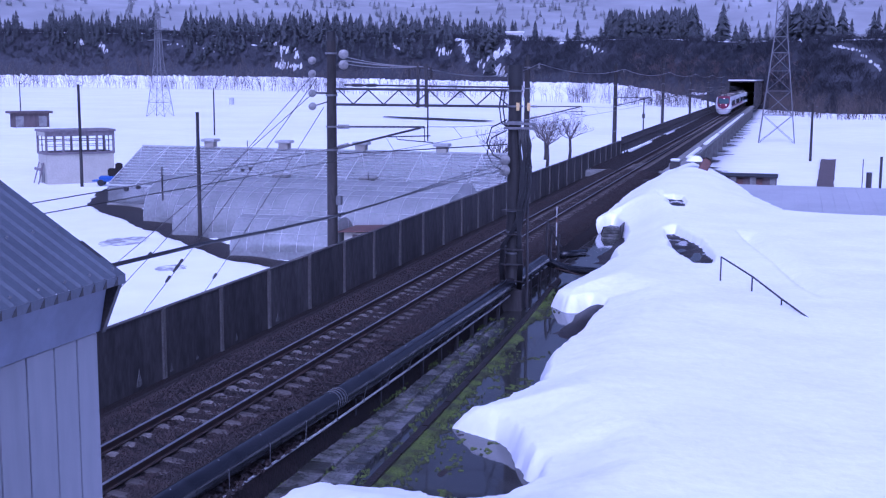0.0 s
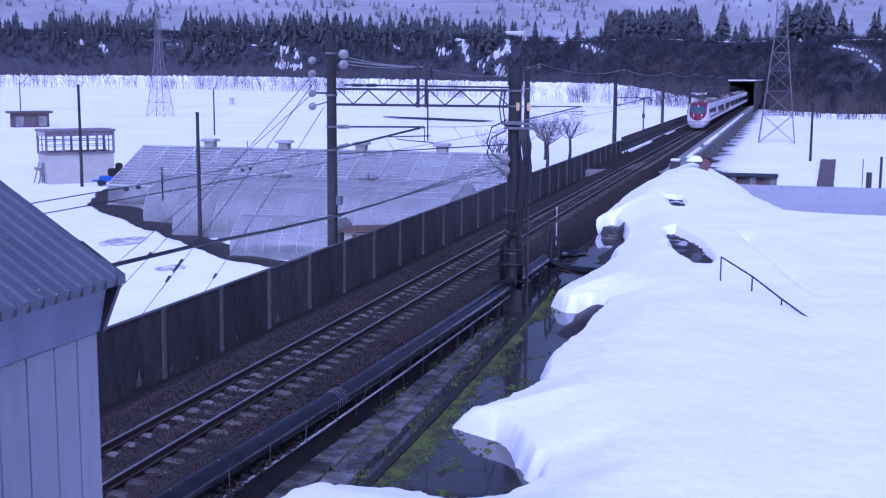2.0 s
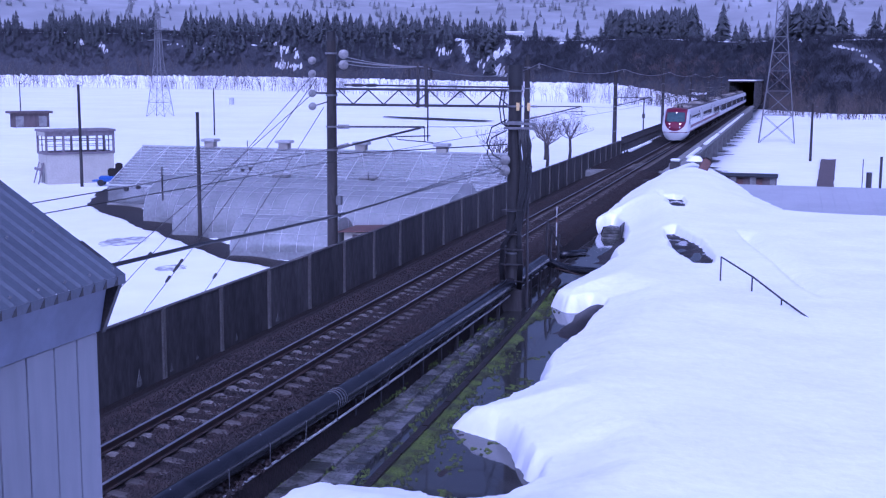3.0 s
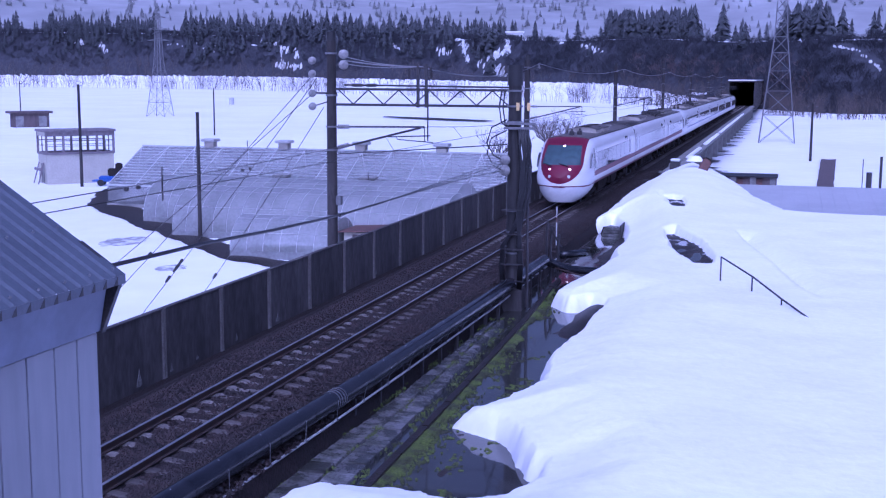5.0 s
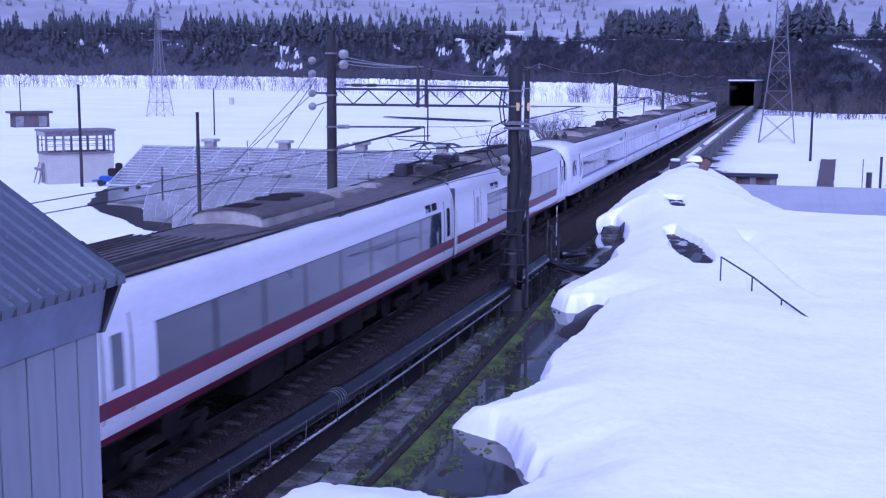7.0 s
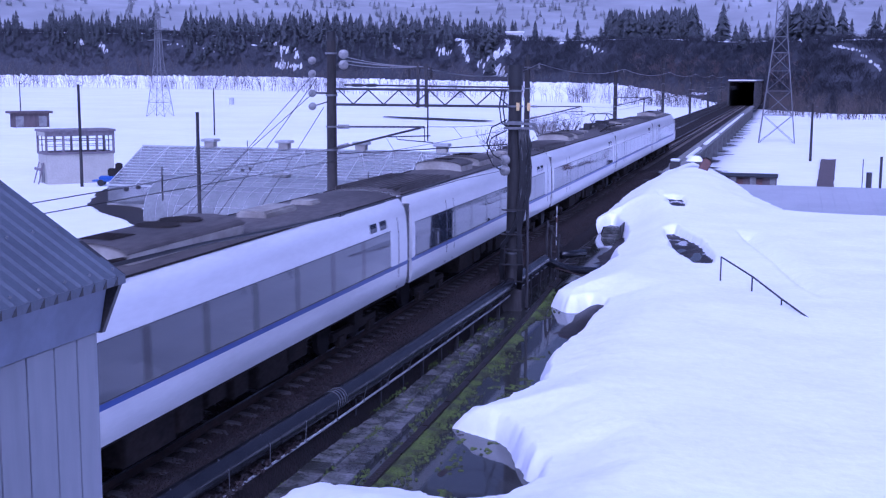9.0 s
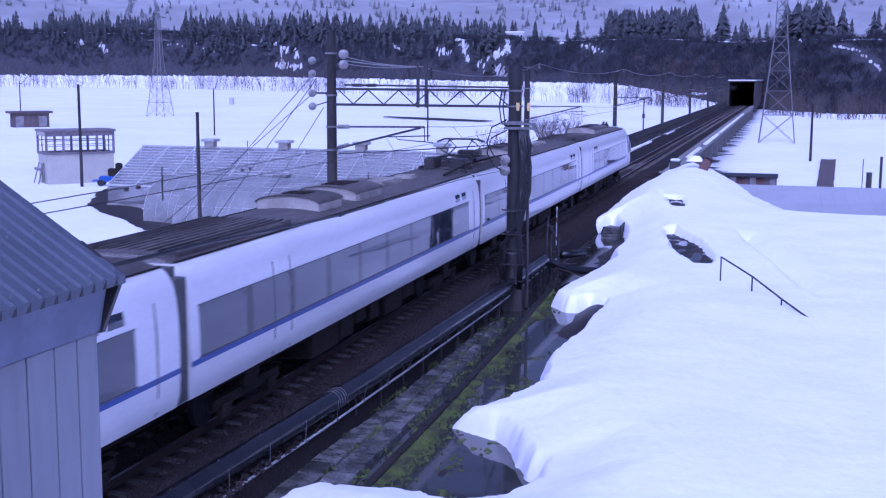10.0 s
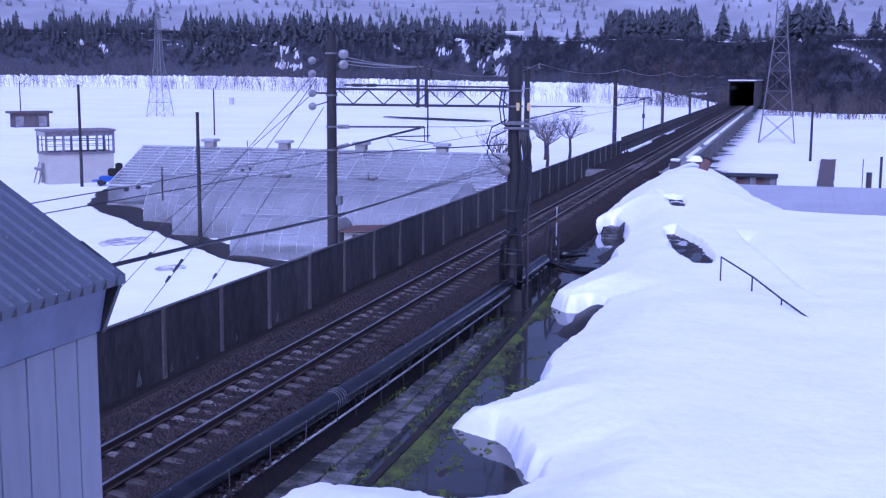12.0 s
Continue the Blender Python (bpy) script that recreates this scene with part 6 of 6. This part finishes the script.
def scatter(name, makers, spots, mat, label, category):
    """Many copies of a few shapes, joined into one mesh. spots: x, y, z, height, turn."""
    Vs, Fs, off = [], [], 0
    shapes = []
    for V, F in makers:
        shapes.append((np.array(V), F))
    for i, (x, y, z, h, a, wide) in enumerate(spots):
        V, F = shapes[i % len(shapes)]
        c, s = math.cos(a), math.sin(a)
        Q = np.stack([(V[:, 0] * c - V[:, 1] * s) * h * wide + x, (V[:, 0] * s + V[:, 1] * c) * h * wide + y, V[:, 2] * h + z], -1)
        Vs.append(Q)
        Fs += [tuple(k + off for k in f) for f in F]
        off += len(V)
    me = bpy.data.meshes.new(name)
    me.from_pydata(np.concatenate(Vs).tolist(), [], Fs)
    me.materials.append(mat)
    return tagged(new(name, me), label, category, kind="stuff")


def bare_shape(seed, forks=4):
    rng = random.Random(seed)
    V, F = [], []
    branch(V, F, Vector((0, 0, 0)), Vector((rng.uniform(-0.2, 0.2), rng.uniform(-0.2, 0.2), 1)).normalized(), 0.42, 0.011, forks, rng)
    return V, F


def bush_shape(seed):
    rng = random.Random(seed)
    V, F = [], []
    for _ in range(5):
        branch(V, F, Vector((rng.uniform(-0.2, 0.2), rng.uniform(-0.2, 0.2), 0)), Vector((rng.uniform(-0.5, 0.5), rng.uniform(-0.5, 0.5), 1)).normalized(), 0.45, 0.02, 2, rng)
    return V, F


def conifer_shape(seed):
    """Whorls of drooping sprays round a thin stem, uneven and with gaps."""
    rng = random.Random(seed)
    V, F = [(-0.012, 0, 0), (0.012, 0, 0), (0, 0, 1.0)], [(0, 1, 2)]
    tiers = 15
    for t in range(tiers):
        z0 = 0.1 + 0.86 * t / tiers
        r = 0.19 * (1 - t / tiers) ** 0.75 + 0.012
        n = 8 if t < 9 else 6
        for i in range(n):
            if rng.random() < 0.12:
                continue
            rr = r * rng.uniform(0.5, 1.3)
            a, w = 6.283 * (i + rng.uniform(-0.4, 0.4)) / n, rng.uniform(0.3, 0.55)
            drop, k = rng.uniform(0.02, 0.07), len(V)
            V += [(0, 0, z0 + 0.1), (rr * 0.75 * math.cos(a - w), rr * 0.75 * math.sin(a - w), z0 - drop * 0.3),
                  (rr * math.cos(a), rr * math.sin(a), z0 - drop), (rr * 0.75 * math.cos(a + w), rr * 0.75 * math.sin(a + w), z0 - drop * 0.3)]
            F += [(k, k + 1, k + 2), (k, k + 2, k + 3)]
    return V, F


def at_view(a, r):
    return EYE.x - r * math.sin(radians(a)), EYE.y + r * math.cos(radians(a))


def foot_of(a):
    return 350 + 14 * max(0.0, min(a + 2, 45))


# snow showing on the bluff: azimuth and elevation of both ends of a streak, its spread, number of patches, size
STREAKS = ((32.9, 1.5, 32.3, 1.45, 0.2, 16, 1.3), (31.9, 1.5, 31.7, 1.1, 0.1, 14, 1.0), (33.5, 1.9, 30.5, 2.0, 0.1, 10, 0.9), (28.8, 2.0, 27.4, 2.05, 0.06, 14, 1.0), (29.0, 1.4, 26.0, 1.2, 0.3, 12, 0.8),
           (24.6, 1.6, 23.8, 1.5, 0.12, 10, 1.0), (23.75, 1.7, 23.6, 0.5, 0.05, 26, 0.9), (23.7, 1.3, 22.7, 0.95, 0.12, 22, 1.2), (24.0, 0.5, 22.7, 0.4, 0.08, 24, 1.2), (18.5, 1.45, 18.0, 1.2, 0.15, 8, 0.8),
           (15.6, 2.1, 14.9, 1.4, 0.12, 34, 1.3), (15.1, 1.5, 14.8, 0.7, 0.06, 16, 0.9), (16.3, 1.3, 15.7, 1.1, 0.15, 12, 1.0), (13.0, 2.2, 12.85, 1.1, 0.07, 34, 0.9), (12.9, 1.3, 13.9, 0.8, 0.14, 40, 1.0),
           (13.6, 0.4, 13.0, 0.15, 0.14, 26, 1.1), (12.4, 1.95, 11.6, 1.85, 0.1, 10, 0.8), (10.6, 1.65, 10.3, 1.6, 0.05, 6, 0.7), (9.4, 1.5, 8.5, 1.2, 0.1, 16, 0.8), (14.3, 0.7, 13.9, 0.2, 0.15, 10, 0.7),
           (-0.4, 2.0, -0.6, 1.6, 0.05, 4, 0.7), (-1.9, 1.45, -3.0, 1.2, 0.04, 16, 0.6), (-3.0, 1.2, -4.0, 0.4, 0.05, 16, 0.5), (12.8, 2.15, 9.2, 2.2, 0.03, 40, 1.0), (4.2, 2.15, 0.0, 2.15, 0.03, 40, 0.9))
CLEAR = set()
# snow made greyer in its colour, as distance haze would dim it
PATCH = material("haze_dimmed_snow", (0.6, 0.605, 0.61), 0.9, spot=(0.36, 0.365, 0.37), scale=0.4, amount=0.8, grain=1.5, bump=0, fine=0.1, spec=0.0)


def bluff_point(a, e):
    """Where the sight line at that azimuth and elevation meets the bluff."""
    r = foot_of(a) - 10
    while r < foot_of(a) + 75:
        x, y = at_view(a, r)
        if field_height(x, y) - EYE.z > r * math.tan(radians(e)):
            return x, y, r
        r += 0.6
    return x, y, r


def build_snow_patches():
    rng = random.Random(31)
    for a0, e0, a1, e1, spread, count, size in STREAKS:
        V, F = [], []
        for _ in range(count):
            t = rng.random()
            a = a0 + (a1 - a0) * t + rng.gauss(0, spread * 0.6)
            x, y, r = bluff_point(a, e0 + (e1 - e0) * t + rng.gauss(0, spread * 0.5))
            for q in range(-1, 2):
                CLEAR.add((round((x + q * math.sin(radians(a)) * 2) / 2), round((y - q * math.cos(radians(a)) * 2) / 2)))
            k, n, w, h = len(V), 11, size * rng.uniform(0.25, 1.0), size * rng.uniform(0.4, 2.0)
            turn = rng.uniform(-0.7, 0.7)
            for q in range(n):
                b, m = 6.283 * q / n, rng.uniform(0.45, 1.15)
                u, s = m * w * math.cos(b + turn), m * h * math.sin(b)
                px, py = x + u * math.cos(radians(a)) - s * math.sin(radians(a)), y + u * math.sin(radians(a)) + s * math.cos(radians(a))
                V.append((px, py, field_height(px, py) + 0.5))
            V.append((x, y, field_height(x, y) + 0.9))
            F += [(k + q, k + (q + 1) % n, k + n) for q in range(n)]
        me = bpy.data.meshes.new("snow_patch")
        me.from_pydata(V, [], F)
        me.materials.append(PATCH)
        tagged(new("snow_patch", me), "ragged snow lying in gullies of the bluff", "snow", kind="stuff")


build_snow_patches()


def build_woods():
    rng = random.Random(21)
    bare, bush, con, brown = [], [], [], []
    for _ in range(3600):
        a = rng.uniform(-6, 38)
        r = foot_of(a) + (rng.uniform(-10, 17) if a > 3 else rng.uniform(-30, 5))
        if hump(a * 3, 1, 0.4, 4) < -0.25 and rng.random() < 0.7:
            continue
        x, y = at_view(a, r)
        if abs(x) < 6:
            continue
        bare.append((x, y, field_height(x, y) - 0.3, rng.choice((rng.uniform(2.5, 5.5), rng.uniform(5, 10))) * (0.55 + 0.5 * min(1, r / 700)), rng.uniform(0, 6.3), 1.0))
    for _ in range(7000):
        a = rng.uniform(-6, 38)
        r = foot_of(a) + rng.uniform(19 if a > 3 else 5, 50)
        x, y = at_view(a, r)
        if (round(x / 2), round(y / 2)) in CLEAR or (a < 12.5 and r > foot_of(a) + 41):
            continue
        row = (x, y, field_height(x, y) - 0.5, rng.uniform(2.0, 4.2), rng.uniform(0, 6.3), 1.6)
        (brown if -1 < a < 7 and rng.random() < 0.4 and r < foot_of(a) + 30 else bush).append(row)
    for _ in range(3000):
        a = rng.uniform(-6, 38)
        u = rng.random()
        r = foot_of(a) + (rng.uniform(24, 46) if u < 0.3 else rng.uniform(50, 320))
        dens = 0.5 + 0.9 * hump(a * 2, r * 0.004, 0.35, 6)
        if a < 12.5 and u >= 0.3:
            # open terrace with two dense groves on the right
            grove = 4.1 < a < 8.3 or -1.8 < a < 0.2
            if not grove and rng.random() < 0.96:
                continue
            if grove:
                r = foot_of(a) + rng.uniform(48, 90)
        elif a < 12.5 and rng.random() < 0.97:
            continue
        elif rng.random() > dens:
            continue
        if 12.2 < a < 13.3 and r < 690:
            continue
        x, y = at_view(a, r)
        con.append((x, y, field_height(x, y) - 0.5, rng.uniform(9, 19) * (0.6 if u < 0.3 else 0.85) * (0.7 + 0.4 * min(1, r / 800)), rng.uniform(0, 6.3), rng.uniform(0.9, 1.5)))
    for a, r, h in ((15.96 - 2.15, 600, 15), (15.96 - 2.4, 602, 12), (15.96 - 1.9, 605, 12), (15.96 - 2.25, 590, 13), (15.96 - 13.0, 470, 15)):
        x, y = at_view(a, r)
        con.append((x, y, field_height(x, y) - 0.5, h, 0.3, 1.4))
    far = []
    for _ in range(1800):
        a = rng.uniform(-7, 39)
        r = rng.uniform(1300, 2300)
        x, y = at_view(a, r)
        if hump(x, y, 0.004, 3) > 0.1:
            continue
        far.append((x, y, field_height(x, y) - 1, rng.uniform(8, 14), rng.uniform(0, 6.3), 1.5))
    scatter("bare_woods", [bare_shape(k) for k in range(7)], bare, TWIG, "grey bare trees along the river bank", "trees")
    scatter("scrub", [bush_shape(k) for k in range(5)], bush, BRUSH, "dark winter scrub covering the bluff", "shrubs")
    scatter("brown_scrub", [bush_shape(k + 9) for k in range(3)], brown, BROWN, "reddish-brown scrub on the bluff above the shed", "shrubs")
    scatter("conifer_woods", [conifer_shape(k) for k in range(6)], con, CONIFER, "dark conifers on the bluff and terrace", "trees")
    scatter("hill_woods", [conifer_shape(k + 20) for k in range(4)], far, FAR_TREES, "conifers on the far hills, coloured pale in place of mist", "trees")
    # a dark melt line on the field and a small box
    P = np.array([[(-86.5 + 33 * t + 0.5 * hump(t * 8, u, 1), 287 - 20 * t + (1.2 + 3.2 * math.sin(3.1 * t)) * u, -3.15 + 0.12 * (1 - u * u)) for u in np.linspace(-1, 1, 7)] for t in np.linspace(0, 1, 40)])
    tagged(grid_mesh("field_dyke", P, MUD), "low dark bare dyke in the snow field", "dyke", kind="structure")
    b = thing("field_box", -176.8, 384.9, -3.3, "small white box in the snow field", "box")
    part("box", boxes((-0.7, 0.7, -0.6, 0.6, 0, 2.6), bev=0.05), FRAME, b)
    part("plinth", boxes((-1.6, 1.6, -1.2, 1.2, -0.2, 0.2)), BARK, b)


# conifer colour paled close to the hill's tone, in place of mist
FAR_TREES = material("mist_paled_conifers", (0.255, 0.26, 0.27), 0.95, spot=(0.29, 0.295, 0.305), scale=0.01, amount=0.7, grain=0.1, fine=0.1, bump=0, spec=0.0)
build_woods()


def build_thawed_strip():
    """Bare wet ground between the tunnels and the snow, and thin dirty patches."""
    line = [(-46.5, 94.5), (-44.0, 88.5), (-40.3, 83.0), (-35.5, 77.5), (-30.0, 71.8), (-26.5, 68.6), (-22.5, 64.6), (-17, 59.4), (-13, 58)]
    P = np.zeros((60, 9, 3))
    for i, s in enumerate(np.linspace(0, len(line) - 1, 60)):
        k = min(int(s), len(line) - 2)
        x = line[k][0] + (s - k) * (line[k + 1][0] - line[k][0])
        y = line[k][1] + (s - k) * (line[k + 1][1] - line[k][1])
        w = 0.95 + 0.5 * hump(s, 3, 1.3) + 0.35 * hump(s, 1, 4.1) + 0.45 * math.sin(math.pi * min(1, max(0, (s - 1) / 3)))
        for j, u in enumerate(np.linspace(-1, 1, 9)):
            P[i, j] = (x + u * w * 0.75, y + u * w * 0.9, -3.27 + 0.12 * (1 - u * u) - 0.1)
    tagged(grid_mesh("bare_ground", P, MUD), "thawed wet soil along the greenhouses", "soil", kind="structure")


build_thawed_strip()


def build_slush(x, y, rx, ry):
    P = np.array([[(x + rx * u * (1 + 0.3 * hump(u, v, 2, 1)), y + ry * v * (1 + 0.3 * hump(v, u, 2, 4)), -3.3 + 0.03 * hump(u * 4, v * 4, 1, 2) - 0.12 * (u * u + v * v)) for u in np.linspace(-1, 1, 18)] for v in np.linspace(-1, 1, 18)])
    tagged(grid_mesh("slush", P, WET_SNOW), "grey slushy patch in the field snow", "slush", kind="structure")


build_slush(-27.6, 63.9, 1.5, 2.6)
build_slush(-19.8, 55.6, 0.9, 1.2)


def build_twig():
    t = thing("twig", 9.42, 19.0, -0.4, "thin dark curved twig sticking out of the snow", "twig")
    part("stem", bar((0, 0, -0.2), (0.02, 0, 0.18), (0.06, 0, 0.36), r=0.012, r1=0.006, n=6), BARK, t)
    part("side_shoot", bar((0.03, 0, 0.2), (-0.03, 0.02, 0.28), r=0.006, r1=0.003, n=5), BARK, t)


build_twig()


motions()
